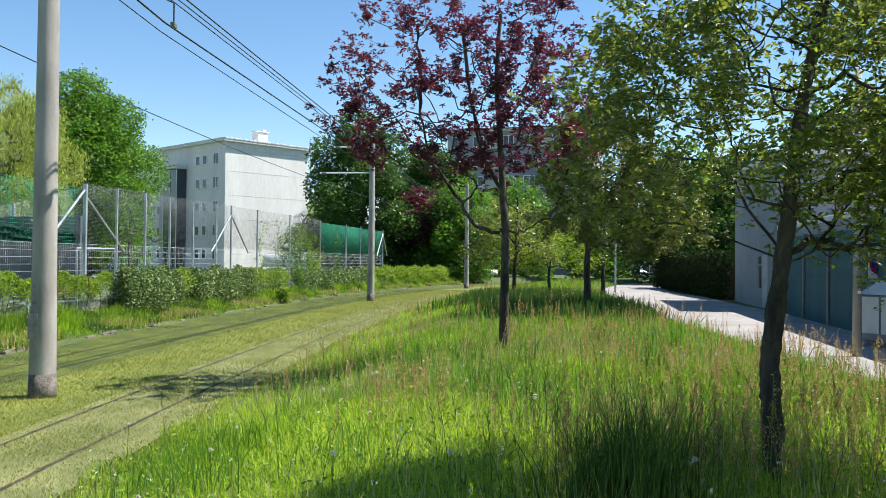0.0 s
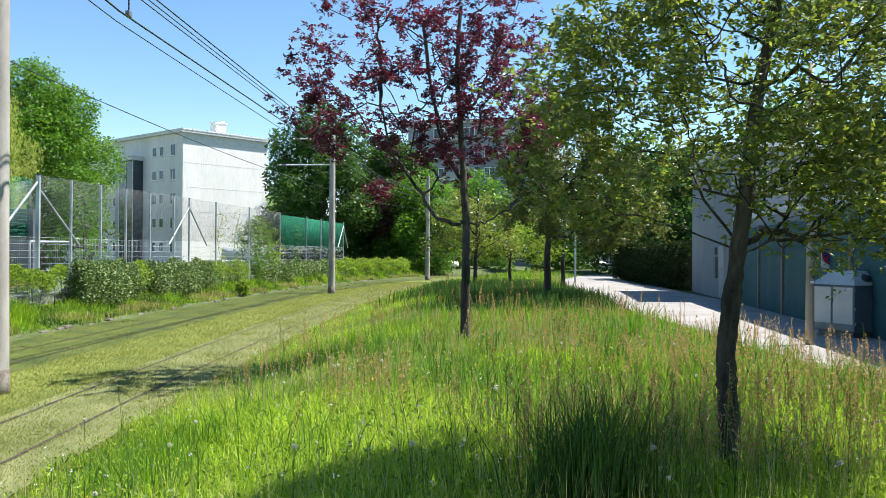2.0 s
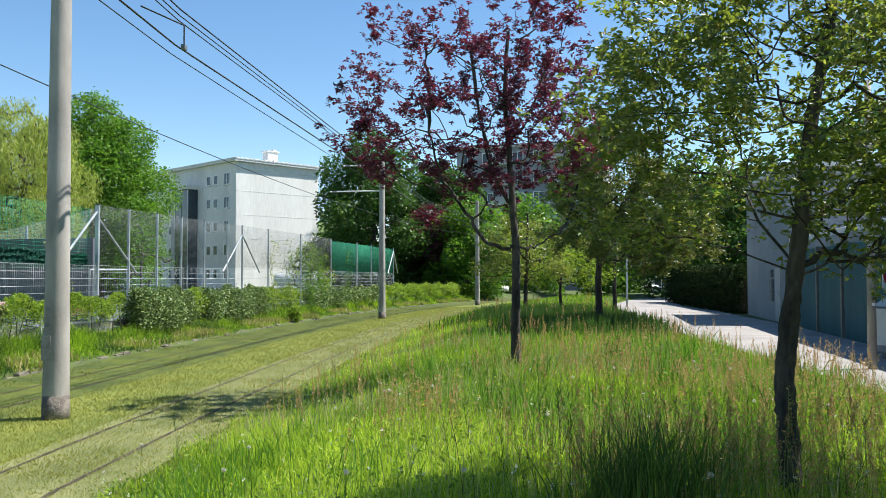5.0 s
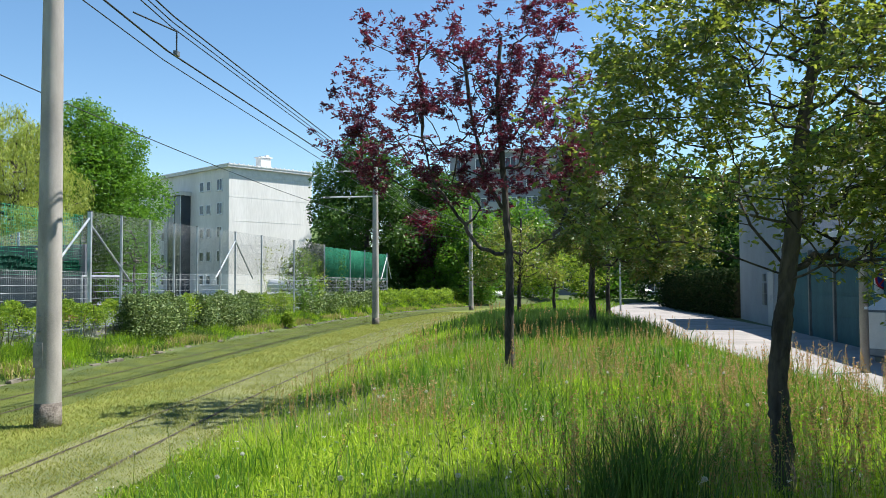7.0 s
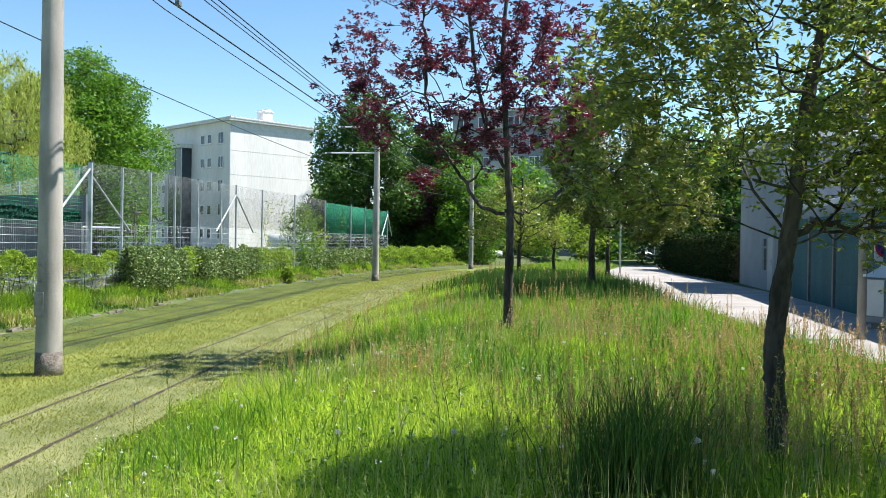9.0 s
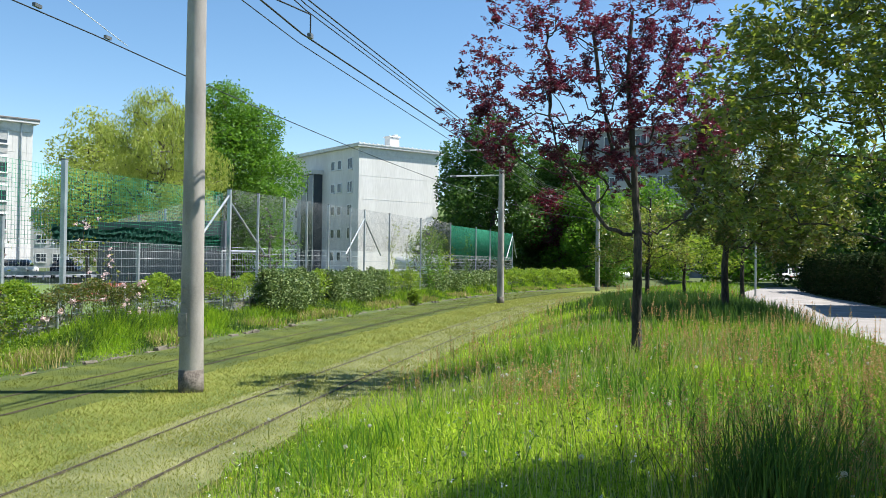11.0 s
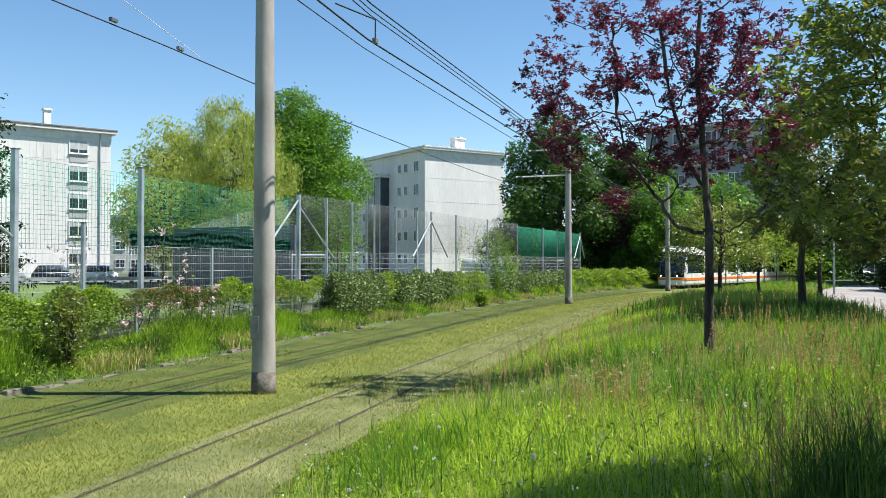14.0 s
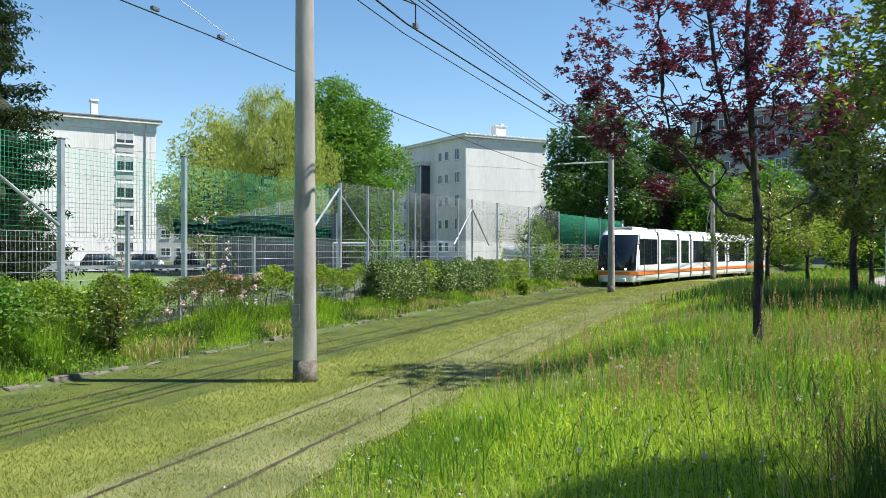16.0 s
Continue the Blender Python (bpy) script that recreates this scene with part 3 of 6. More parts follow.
def middle_block():
    b, o, ax, back, rot = block("apartment_block", "white plastered apartment block with a flat roof and blank sunlit gable", (-26.9, 99.4), (0.68, 0.73), 12.1, 30, 15.9, top="trim")
    for z in (3.9, 6.75, 9.6, 12.45):
        part("floor_band", boxed(o + ax * 6.05 + UP * z, (12.1, 0.03, 0.025), rot), M["plaster"], b)
    part("fascia", boxed(o + ax * 6.05 - back * 0.03 + UP * 15.45, (12.16, 0.08, 0.8), rot), M["trim"], b)
    side = -ax
    for fl in range(5):
        z = 2.6 + fl * 2.85
        for x, w, n in ((2.0, 1.1, 2), (4.5, 0.9, 1), (6.1, 0.9, 1), (15.5, 1.2, 1), (18.0, 1.2, 1), (21.0, 1.2, 1), (24, 1.2, 1)):
            facade_window(b, o, back, UP, side, x, z, w, 1.35 if n == 2 else 1.1, n)
    tower = part("stair_glazing", boxed(o + back * 10.5 - ax * 0.6 + UP * 6.6, (3.4, 1.4, 13.2), Matrix((back, -ax, UP)).transposed()), M["glass"], b, "dark glazed stairwell")
    for k in range(3):
        part("glazing_bar", boxed(o + back * (8.85 + k * 1.65) - ax * 1.32 + UP * 6.6, (0.1, 0.08, 13.2), Matrix((back, -ax, UP)).transposed()), M["trim"], tower)
    part("stair_roof", boxed(o + back * 10.5 - ax * 0.7 + UP * 13.4, (3.8, 1.9, 0.5), Matrix((back, -ax, UP)).transposed()), M["plaster"], b)
    part("stair_side", boxed(o + back * 12.6 - ax * 0.6 + UP * 6.6, (0.8, 1.5, 13.4), Matrix((back, -ax, UP)).transposed()), M["plaster_grey"], b)
    ch = part("chimney", boxed(o + ax * 6.8 + back * 3 + UP * 17.0, (1.5, 1.2, 1.9), rot, 0.04), M["trim"], b)
    part("cap", boxed(o + ax * 6.8 + back * 3 + UP * 18.0, (1.8, 1.4, 0.14), rot, 0.02), M["trim"], ch)
    part("flue", boxed(o + ax * 7.25 + back * 3 + UP * 18.2, (0.5, 0.6, 0.3), rot, 0.02), M["trim"], ch)
    for k in range(20):
        part("roof_rib", boxed(o + ax * (-0.3 + k * 0.65) - back * 0.55 + UP * 16.36, (0.14, 0.1, 0.08), rot), M["trim"], b)


def left_block():
    ax = Vector((0.62, 0.78, 0)).normalized()
    W = 24.0
    p = Vector((-50.0, 70.6, 0)) - ax * W
    b, o, ax, back, rot = block("apartment_block", "white five-storey apartment block with a column of windows", (p.x, p.y), (ax.x, ax.y), W, 14, 14.25)
    part("fascia", boxed(o + ax * W / 2 - back * 0.03 + UP * 13.9, (W + 0.05, 0.08, 0.9), rot), M["trim"], b)
    for z in (3.9, 6.5, 9.05, 11.6):
        part("floor_band", boxed(o + ax * W / 2 + UP * z, (W, 0.03, 0.025), rot), M["plaster"], b)
    for fl in range(5):
        z = 2.62 + fl * 2.58
        for x in (W - 2.9, W - 13.0, W - 19):
            facade_window(b, o, ax, UP, -back, x, z, 1.6, 1.4, 2, blind=(0.3, 0.35, 0.32, 0.38, 0.75)[fl])
            part("window_apron", boxed(o + ax * x - back * 0.02 + UP * (z - 1.15), (1.6, 0.05, 0.75), rot), M["plaster_grey"], b)
    for k in range(22):
        part("cladding_joint", boxed(o + ax * (W - 0.5 - k * 0.6) + UP * 6.8, (0.03, 0.024, 13.4), rot), M["plaster"], b)
    part("downpipe", rodded(o + ax * (W - 1.0) - back * 0.08, o + ax * (W - 1.0) - back * 0.08 + UP * 14.2, 0.07), M["steel"], b)
    ch = part("chimney", boxed(o + ax * (W - 5.0) + back * 3 + UP * 15.4, (0.62, 0.62, 2.2), rot), M["plaster"], b)
    part("cap", boxed(o + ax * (W - 5.0) + back * 3 + UP * 16.5, (0.8, 0.8, 0.2), rot, 0.03), M["plaster"], ch)


def tower_block():
    # white tower: the shade on its front is put into the wall colour
    b, o, ax, back, rot = block("tower_block", "tall white apartment tower in a shaded grey tone with rows of balconies", (-1.0, 122.0), (0.95, -0.3), 20, 14, 20.5, "plaster_shaded")
    for fl in range(7):
        z = 2.0 + fl * 2.85
        for x in (1.6, 4.6, 9.0, 12.0, 17.0):
            facade_window(b, o, ax, UP, -back, x, z, 1.5, 1.4, 2)
        for x in (6.8, 14.5):
            bal = part("balcony", boxed(o + ax * x - back * 0.6 + UP * (z - 0.45), (2.3, 1.2, 1.0), rot), M["plaster_grey"], b)
            part("balcony_slab", boxed(o + ax * x - back * 0.62 + UP * (z - 1.02), (2.4, 1.3, 0.12), rot), M["trim"], bal)


def low_hall():
    b, o, ax, back, rot = block("low_building", "low white building with dark windows beyond the lane", (24, 112), (0.93, -0.36), 26, 9, 2.5)
    for k in range(9):
        facade_window(b, o, ax, UP, -back, 1.8 + k * 2.8, 1.5, 1.8, 1.2, 2)


def distant_house():
    b, o, ax, back, rot = block("distant_house", "grey flat-roofed house far beyond the lawn", (-88.5, 121), (0.8, 0.6), 10, 8, 9.6, "plaster_grey")
    for fl in range(3):
        for k in range(4):
            facade_window(b, o, ax, UP, -back, 1.4 + k * 2.4, 2.0 + fl * 3.0, 1.5, 1.3, 2)


def garage():
    """The garage row by the lane: white end wall, teal doors under a white upper storey."""
    g = thing("garage_building", "white building in shade with teal garage doors", "building")
    a, c = Vector((13.7, 41.5, 0)), Vector((10.2, 20.0, 0))
    ax = (c - a).normalized()
    L = 34.0
    back = Vector((-ax.y, ax.x, 0))
    if back.x < 0:
        back = -back
    rot = Matrix((ax, back, UP)).transposed()
    # white walls take the plaster colour that already holds their shade
    part("tall_wall", boxed(a + ax * 4.6 + back * 4.5 + UP * 3.1, (9.2, 9, 6.2), rot), M["plaster_shaded"], g)
    part("tall_roof", boxed(a + ax * 4.6 + back * 4.5 + UP * 6.3, (9.6, 9.4, 0.2), rot, 0.03), M["trim"], g)
    part("wall", boxed(a + ax * (9.2 + L / 2) + back * 4.5 + UP * 1.65, (L, 9, 3.3), rot), M["plaster_shaded"], g)
    part("roof", boxed(a + ax * (9.2 + L / 2) + back * 4.6 + UP * 3.4, (L, 9.1, 0.2), rot, 0.03), M["trim"], g)
    up2 = part("upper_storey", boxed(a + ax * (L / 2 + 8) + back * 6.5 + UP * 4.9, (L - 6, 5, 3.0), rot), M["plaster_shaded"], g)
    for k in range(5):
        facade_window(up2, a + back * 4.0, ax, UP, -back, 14.0 + k * 3.4, 5.1, 1.6, 1.4, 2)
    for k in range(7):
        x = 12.6 + k * 2.9
        d = part("garage_door", boxed(a + ax * x - back * 0.03 + UP * 1.62, (2.6, 0.08, 2.7), rot), M["teal"], g, "teal painted door")
        for j in range(4):
            part("door_slat", boxed(a + ax * x - back * 0.075 + UP * (0.75 + j * 0.6), (2.5, 0.03, 0.5), rot), M["teal"], d)
        part("pillar", boxed(a + ax * (x + 1.45) - back * 0.06 + UP * 1.62, (0.16, 0.14, 2.8), rot), M["steel_dark"], g)
    door = part("entrance_door", boxed(a + ax * 7.6 - back * 0.03 + UP * 1.35, (1.0, 0.08, 2.1), rot), M["plaster_grey"], g)
    part("door_handle", rodded(a + ax * 7.95 - back * 0.12 + UP * 1.3, a + ax * 7.95 - back * 0.12 + UP * 1.5, 0.02), M["steel"], door)
    for x, z, s in ((6.3, 1.75, 0.42), (6.3, 1.3, 0.46), (6.3, 2.2, 0.3)):
        part("meter_box", boxed(a + ax * x - back * 0.05 + UP * z, (s, 0.1, s), rot, 0.01), M["steel_dark"], g)


middle_block()
left_block()
tower_block()
low_hall()
distant_house()
garage()


# ---------- poles and wires ----------
def catenary_pole(x, y, h, low_arms=True):
    p = thing("catenary_pole", "tapered grey concrete mast beside the tram tracks", "pole", "catenary masts", Matrix.Translation((x, y, 0)))
    prof = [(0.185, -0.3), (0.185, 0.0), (0.172, 1.2), (0.165, 1.9), (0.13, h - 0.05), (0.12, h)]
    part("shaft", lathe_bm(prof, 28), M["concrete"], p, smooth=True)
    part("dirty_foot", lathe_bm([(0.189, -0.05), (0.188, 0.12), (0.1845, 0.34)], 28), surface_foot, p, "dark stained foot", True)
    plate = part("cover_plate", boxed((-0.07, -0.168, 1.02), (0.14, 0.03, 0.36), None, 0.008), M["plate"], p)
    part("bolt", rodded((-0.07, -0.19, 1.16), (-0.07, -0.18, 1.16), 0.012), M["steel_dark"], plate)
    for z in (1.35, 1.58):
        part("fixing", boxed((-0.06, -0.165, z), (0.05, 0.03, 0.03)), M["steel_dark"], p)
    for z in (3.42, 5.05):
        rr = 0.168 - 0.006 * z
        bm = bmesh.new()
        prev = None
        for k in range(13):
            ang = math.pi + math.pi * k / 12
            q = Vector((math.cos(ang) * rr, math.sin(ang) * rr, z + 0.10 * (k / 12) - 0.05 * math.sin(math.pi * k / 12)))
            if prev is not None:
                rod(bm, prev, q, 0.008, n=5)
            prev = q
        part("strap", bm, M["steel_dark"], p)
    s = float(slope(y))
    n = Vector((1, -s, 0)).normalized()
    for side, z, L in ((1, h - 0.35, 1.6), (-1, h - 0.15, 2.0), (-1, 6.4, 2.7))[:3 if low_arms else 1]:
        arm = part("bracket_arm", rodded((0, 0, z), n * side * L + UP * z, 0.035 if side < 0 else 0.02), M["trim"] if side < 0 else M["steel_dark"], p)
        part("insulator", rodded(n * side * (L - 0.35) + UP * (z - 0.02), n * side * (L - 0.1) + UP * (z - 0.02), 0.055), M["steel_dark"], arm)
    return p


M["plate"] = surface("weathered_plate", (0.16, 0.15, 0.14), (0.3, 0.28, 0.26), 8, 0.7, 0.2, 0.2)
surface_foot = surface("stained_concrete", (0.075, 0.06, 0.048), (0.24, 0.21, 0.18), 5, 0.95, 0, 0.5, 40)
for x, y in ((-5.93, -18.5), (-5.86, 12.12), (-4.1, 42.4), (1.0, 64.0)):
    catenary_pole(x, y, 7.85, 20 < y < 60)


def wire(name, label, pts, r, sag=0.0):
    out = []
    for a, b in zip(pts[:-1], pts[1:]):
        a, b = np.array(a, float), np.array(b, float)
        for t in np.linspace(0, 1, 14)[:-1]:
            q = a * (1 - t) + b * t
            q[2] -= sag * 4 * t * (1 - t)
            out.append(q)
    out.append(np.array(pts[-1], float))
    v, f = tubes([(out, [r] * len(out))], 5)
    return tagged(quick(name, v, f, M["wire"]), label, "wire")


def track_wire(name, label, d, z, r, sag=0.0, jog=0.0):
    ys = [-18.5, 12.3, 43, 64, 88, 110]
    pts = []
    for k, y in enumerate(ys):
        p = along(np.array([float(y)]), d + jog * (-1) ** k)[0]
        pts.append((p[0], p[1], z))
    return wire(name, label, pts, r, sag)


track_wire("contact_wire", "thick black contact wire above the near track", 1.75, 5.43, 0.014, 0.0, 0.05)
track_wire("contact_wire", "thick black contact wire above the far track", -1.75, 5.56, 0.011, 0.2, 0.05)
track_wire("feeder_wire", "thin dark wire beside the contact wire", 1.64, 5.3, 0.008, 0.04)
track_wire("messenger_wire", "dark carrying cable above the near track", 1.75, 5.79, 0.009, 0.03)
track_wire("messenger_wire", "dark carrying cable above the near track", 1.77, 5.86, 0.009, 0.03)
track_wire("messenger_wire", "dark carrying cable above the near track", 1.78, 5.95, 0.012, 0.03)
hang = thing("wire_hanger", "bent dark rod that steadies the contact wire", "hanger")
hp = along(np.array([12.45, 11.1]), 1.78)
bm = bmesh.new()
rod(bm, (hp[0][0], hp[0][1], 5.44), (hp[0][0], hp[0][1], 5.76), 0.012)
rod(bm, (hp[0][0], hp[0][1], 5.76), (hp[1][0] - 0.1, hp[1][1], 5.62), 0.012)
part("rod", bm, M["wire"], hang)
part("clamp", boxed((hp[0][0], hp[0][1], 5.43), (0.06, 0.12, 0.07)), M["steel_dark"], hang)

hang = thing("wire_insulator", "dark insulator and stay wire above the far track", "insulator")
ip = along(np.array([10.9, 13.2]), -1.75)
bm = bmesh.new()
rod(bm, (ip[0][0], ip[0][1], 6.2), (ip[0][0], ip[0][1], 6.02), 0.035)
box(bm, (ip[0][0], ip[0][1], 6.24), (0.3, 0.1, 0.07))
part("insulator_body", bm, M["steel_dark"], hang)
part("stay_wire", rodded((ip[0][0], ip[0][1], 6.0), (ip[1][0], ip[1][1], 5.6), 0.006), M["trim"], hang)
for q in (0.0, 0.75):
    part("clamp", boxed((ip[1][0] * q + ip[0][0] * (1 - q), ip[1][1] * q + ip[0][1] * (1 - q), 5.59), (0.05, 0.16, 0.05)), M["steel_dark"], hang)

# ---------- kerb stones along the far track ----------
kerb = tagged(new("kerb"), "low edging of uneven weathered stones along the turf track", "kerb", "", "structure")
kmeshes = []
for k in range(5):
    bm = boxed((0, 0, 0), (0.14, 0.40, 0.2), None, 0.03)
    for v in bm.verts:
        v.co += Vector(rng.normal(size=3) * 0.008)
    me = bpy.data.meshes.new("stone")
    bm.to_mesh(me)
    bm.free()
    me.materials.append(M["kerb"])
    kmeshes.append(me)
for k, y in enumerate(np.arange(4, 75, 0.43)):
    if rng.uniform() < 0.1:
        continue
    p = along(np.array([y]), -3.45 + rng.normal() * 0.015)[0]
    st = new("stone", kmeshes[k % 5])
    st.parent = kerb
    st.matrix_world = pose(p[0], p[1], -0.065 + rng.normal() * 0.03, rng.normal() * 2, rng.normal() * 3, -math.degrees(math.atan(float(slope(y)))) + rng.normal() * 2)


# ---------- fences ----------
def bars(w, h, nx, nz, r, rz=None):
    """A wire panel in the x-z plane: nx upright wires of thickness r and nz level ones."""
    rz = rz or r * 1.3
    cs, ss = [], []
    for i in range(nx):
        cs.append((w * i / (nx - 1) - w / 2, 0, h / 2)), ss.append((r, r, h))
    for j in range(nz):
        cs.append((0, r, h * j / (nz - 1))), ss.append((w, rz, rz))
    cs, ss = np.array(cs), np.array(ss)
    corner = np.array([(-1, -1, -1), (1, -1, -1), (1, 1, -1), (-1, 1, -1), (-1, -1, 1), (1, -1, 1), (1, 1, 1), (-1, 1, 1)]) / 2
    v = (cs[:, None] + corner[None] * ss[:, None]).reshape(-1, 3)
    fq = np.array([(0, 3, 2, 1), (4, 5, 6, 7), (0, 1, 5, 4), (1, 2, 6, 5), (2, 3, 7, 6), (3, 0, 4, 7)])
    f = (np.arange(len(cs))[:, None, None] * 8 + fq[None]).reshape(-1, 4)
    return v, f


def panel_between(parent, name, a, b, z0, h, step_x, step_z, r, mat, rz=None):
    a, b = Vector(a), Vector(b)
    L = (b - a).length
    v, f = bars(L - 0.02, h, max(2, int(L / step_x) + 1), max(2, int(h / step_z) + 1), r, rz)
    ob = quick(name, v, f, mat, parent)
    ob.matrix_local = pose((a.x + b.x) / 2, (a.y + b.y) / 2, z0, 0, 0, math.degrees(math.atan2(b.y - a.y, b.x - a.x)))
    return ob


FX = np.array([(-12.6, 3.0), (-12.6, 7.6), (-12.55, 11.0), (-12.3, 14.3), (-11.85, 17.9), (-11.6, 20.8), (-11.5, 23.3), (-11.3, 25.9), (-11.0, 27.6), (-10.72, 29.4), (-10.44, 31.1), (-10.14, 32.9),
               (-9.8, 34.9), (-9.56, 36.4), (-9.1, 39.3), (-8.4, 43.5), (-7.6, 48.4), (-6.75, 53.4), (-6.2, 56.6), (-5.2, 62.5)])
ball_fence = thing("ball_fence", "tall galvanised ball-stop fence with wire mesh and green nets", "fence")
GZ = 0.36
for k, (x, y) in enumerate(FX):
    tall = k not in (5, 6)
    h = 4.27 if tall else 2.42
    w = 0.11 if k in (3, 4, 7) else 0.07
    po = part("post", boxed((x, y, (h + 0.0) / 2 + 0.1), (w, w, h - 0.2), None, 0.006), M["steel"], ball_fence)
    part("post_cap", boxed((x, y, h + 0.01), (w + 0.012, w + 0.012, 0.03)), M["steel_dark"], po)
for k in range(len(FX) - 1):
    a, b = (*FX[k], 0), (*FX[k + 1], 0)
    panel_between(ball_fence, "mesh_panel", a, b, GZ + 0.05, 2.0, 0.10, 0.2, 0.0028, M["mat"], 0.011)
    if k >= 7:
        panel_between(ball_fence, "upper_mesh", a, b, GZ + 2.1, 1.82, 0.042, 0.042, 0.0026, M["steel_dark"]) if k < 16 else None
    if k >= 16:
        v, f = bars((Vector(b) - Vector(a)).length, 1.9, 70, 34, 0.013, 0.016)
        n = quick("wind_screen", v, f, M["screen"], ball_fence)
        n.matrix_local = pose((a[0] + b[0]) / 2 - 0.05, (a[1] + b[1]) / 2 + 0.15, GZ + 1.9, 0, 0, math.degrees(math.atan2(b[1] - a[1], b[0] - a[0])))
for a, b, zs, tiltz in ((3, 7, 1.85, 0.0), (0, 3, 2.0, 0.0)):
    A, B = Vector((*FX[a], 0)), Vector((*FX[b], 0))
    off = Vector((-0.25, 0.05, 0))
    panel_between(ball_fence, "green_net", A + off, B + off, GZ + 1.95, zs, 0.10, 0.10, 0.0044, M["net"])
A, B = Vector((*FX[4], 0)), Vector((*FX[7], 0))
bmn = bmesh.new()
sheet = []
for k in range(121):
    t0 = k / 120
    p = A.lerp(B, t0)
    row = []
    for j in range(7):
        z = GZ + 2.02 + 0.42 * j / 6 - (0.06 * math.sin(t0 * 9.0) + 0.03 * math.sin(t0 * 31)) * (j / 6)
        row.append(bmn.verts.new((p.x - 0.3 + 0.045 * math.sin(k * 1.9 + j * 0.7) + 0.03 * math.sin(j * 2.6 + k * 0.11), p.y, z + 0.012 * math.sin(k * 1.1 + j))))
    sheet.append(row)
for a, b in zip(sheet[:-1], sheet[1:]):
    for j in range(6):
        bmn.faces.new((a[j], b[j], b[j + 1], a[j + 1]))
bmesh.ops.solidify(bmn, geom=bmn.faces[:], thickness=0.02)
part("folded_net", bmn, M["net_dark"], ball_fence, "dark green net gathered in folds")
for k, dirn, z0, z1, L in ((7, -1, 4.1, 2.6, 1.9), (3, -1, 2.5, 4.0, 2.4), (7, 1, 3.9, 2.2, 2.2), (13, -1, 3.9, 2.3, 1.9), (13, 1, 3.9, 2.3, 1.9), (19, 1, 4.0, 2.4, 1.3), (19, -1, 4.0, 2.4, 1.6)):
    x, y = FX[k]
    t = FX[min(k + 1, len(FX) - 1)] - FX[k] if dirn > 0 and k + 1 < len(FX) else FX[k] - FX[k - 1]
    t = t / np.linalg.norm(t) * (1 if dirn > 0 else -1)
    part("brace", rodded((x, y, z0), (x + t[0] * L, y + t[1] * L, z1), 0.035), M["steel"], ball_fence)

# the cross fences and goal of the court behind
cross = thing("court_fence", "inner galvanised mesh fence of the sports court", "fence")
inner = [(-11.3, 25.9), (-14.5, 30), (-18, 34.5), (-22, 39.5), (-26, 44.5)]
for k, (x, y) in enumerate(inner[1:]):
    part("post", boxed((x, y, 2.2), (0.07, 0.07, 4.0)), M["steel"], cross)
for a, b in zip(inner[:-1], inner[1:]):
    panel_between(cross, "mesh_panel", (*a, 0), (*b, 0), GZ + 0.05, 3.8, 0.12, 0.12, 0.0045, M["steel_dark"])
gate = thing("court_gate", "open-framed steel gate of the sports court", "gate")
bm = bmesh.new()
for a, b in (((-12.2, 27.4, 0.4), (-12.2, 27.4, 2.3)), ((-11.3, 28.3, 0.4), (-11.3, 28.3, 2.3)), ((-12.2, 27.4, 2.3), (-11.3, 28.3, 2.3))):
    rod(bm, a, b, 0.04)
part("gate_frame", bm, M["steel"], gate)
part("lock_box", boxed((-12.1, 27.5, 1.3), (0.08, 0.06, 0.16)), M["frame_white"], gate)


# ---------- court and what stands beyond the fence ----------
def ground_patch(name, corners, mat, label, z=GZ + 0.03):
    v = [(x, y, z) for x, y in corners]
    tagged(quick(name, v, [list(range(4))], mat), label, "ground", "", "structure")


ground_patch("court", [(-12.6, 26), (-7, 60), (-26, 68), (-24, 40)], M["court"], "grey asphalt sports court", GZ + 0.05)
ground_patch("lawn", [(-13.3, 2), (-13.2, 25), (-45, 62), (-70, 20)], M["lawn"], "mown green lawn beyond the fence")
ground_patch("car_park", [(-52, 52), (-30, 74), (-35, 82), (-60, 62)], M["court"], "grey asphalt car park", GZ + 0.07)
gw = tagged(new("grey_wall"), "dark grey smooth wall panels behind the court fence", "wall", "", "structure")
wa, wb = Vector((-20.5, 33.5, 0)), Vector((-13.9, 31.6, 0))
for k in range(5):
    p0, p1 = wa.lerp(wb, k / 5), wa.lerp(wb, (k + 1) / 5)
    d = p1 - p0
    pn = part("wall_panel", boxed((0, 0, 1.95), (d.length - 0.02, 0.14, 3.2), None, 0.01), M["court"], gw)
    pn.matrix_local = pose((p0.x + p1.x) / 2, (p0.y + p1.y) / 2, 0, 0, 0, math.degrees(math.atan2(d.y, d.x)))


def bench(x, y, rz):
    b = thing("bench", "red-brown slatted bench by the court", "bench", "court benches", pose(x, y, GZ, 0, 0, rz))
    for k in range(3):
        part("seat_slat", boxed((0, -0.14 + k * 0.14, 0.45), (1.8, 0.12, 0.04), None, 0.006), M["bench"], b)
    for k in range(3):
        part("back_slat", boxed((0, 0.22 + k * 0.02, 0.58 + k * 0.14), (1.8, 0.03, 0.12), None, 0.006), M["bench"], b)
    for s in (-0.75, 0.75):
        part("leg", boxed((s, 0, 0.22), (0.06, 0.4, 0.44)), M["steel_dark"], b)


bench(-13.7, 22.6, 60)
bench(-13.0, 28.8, 60)
bench(-10.8, 37, 70)


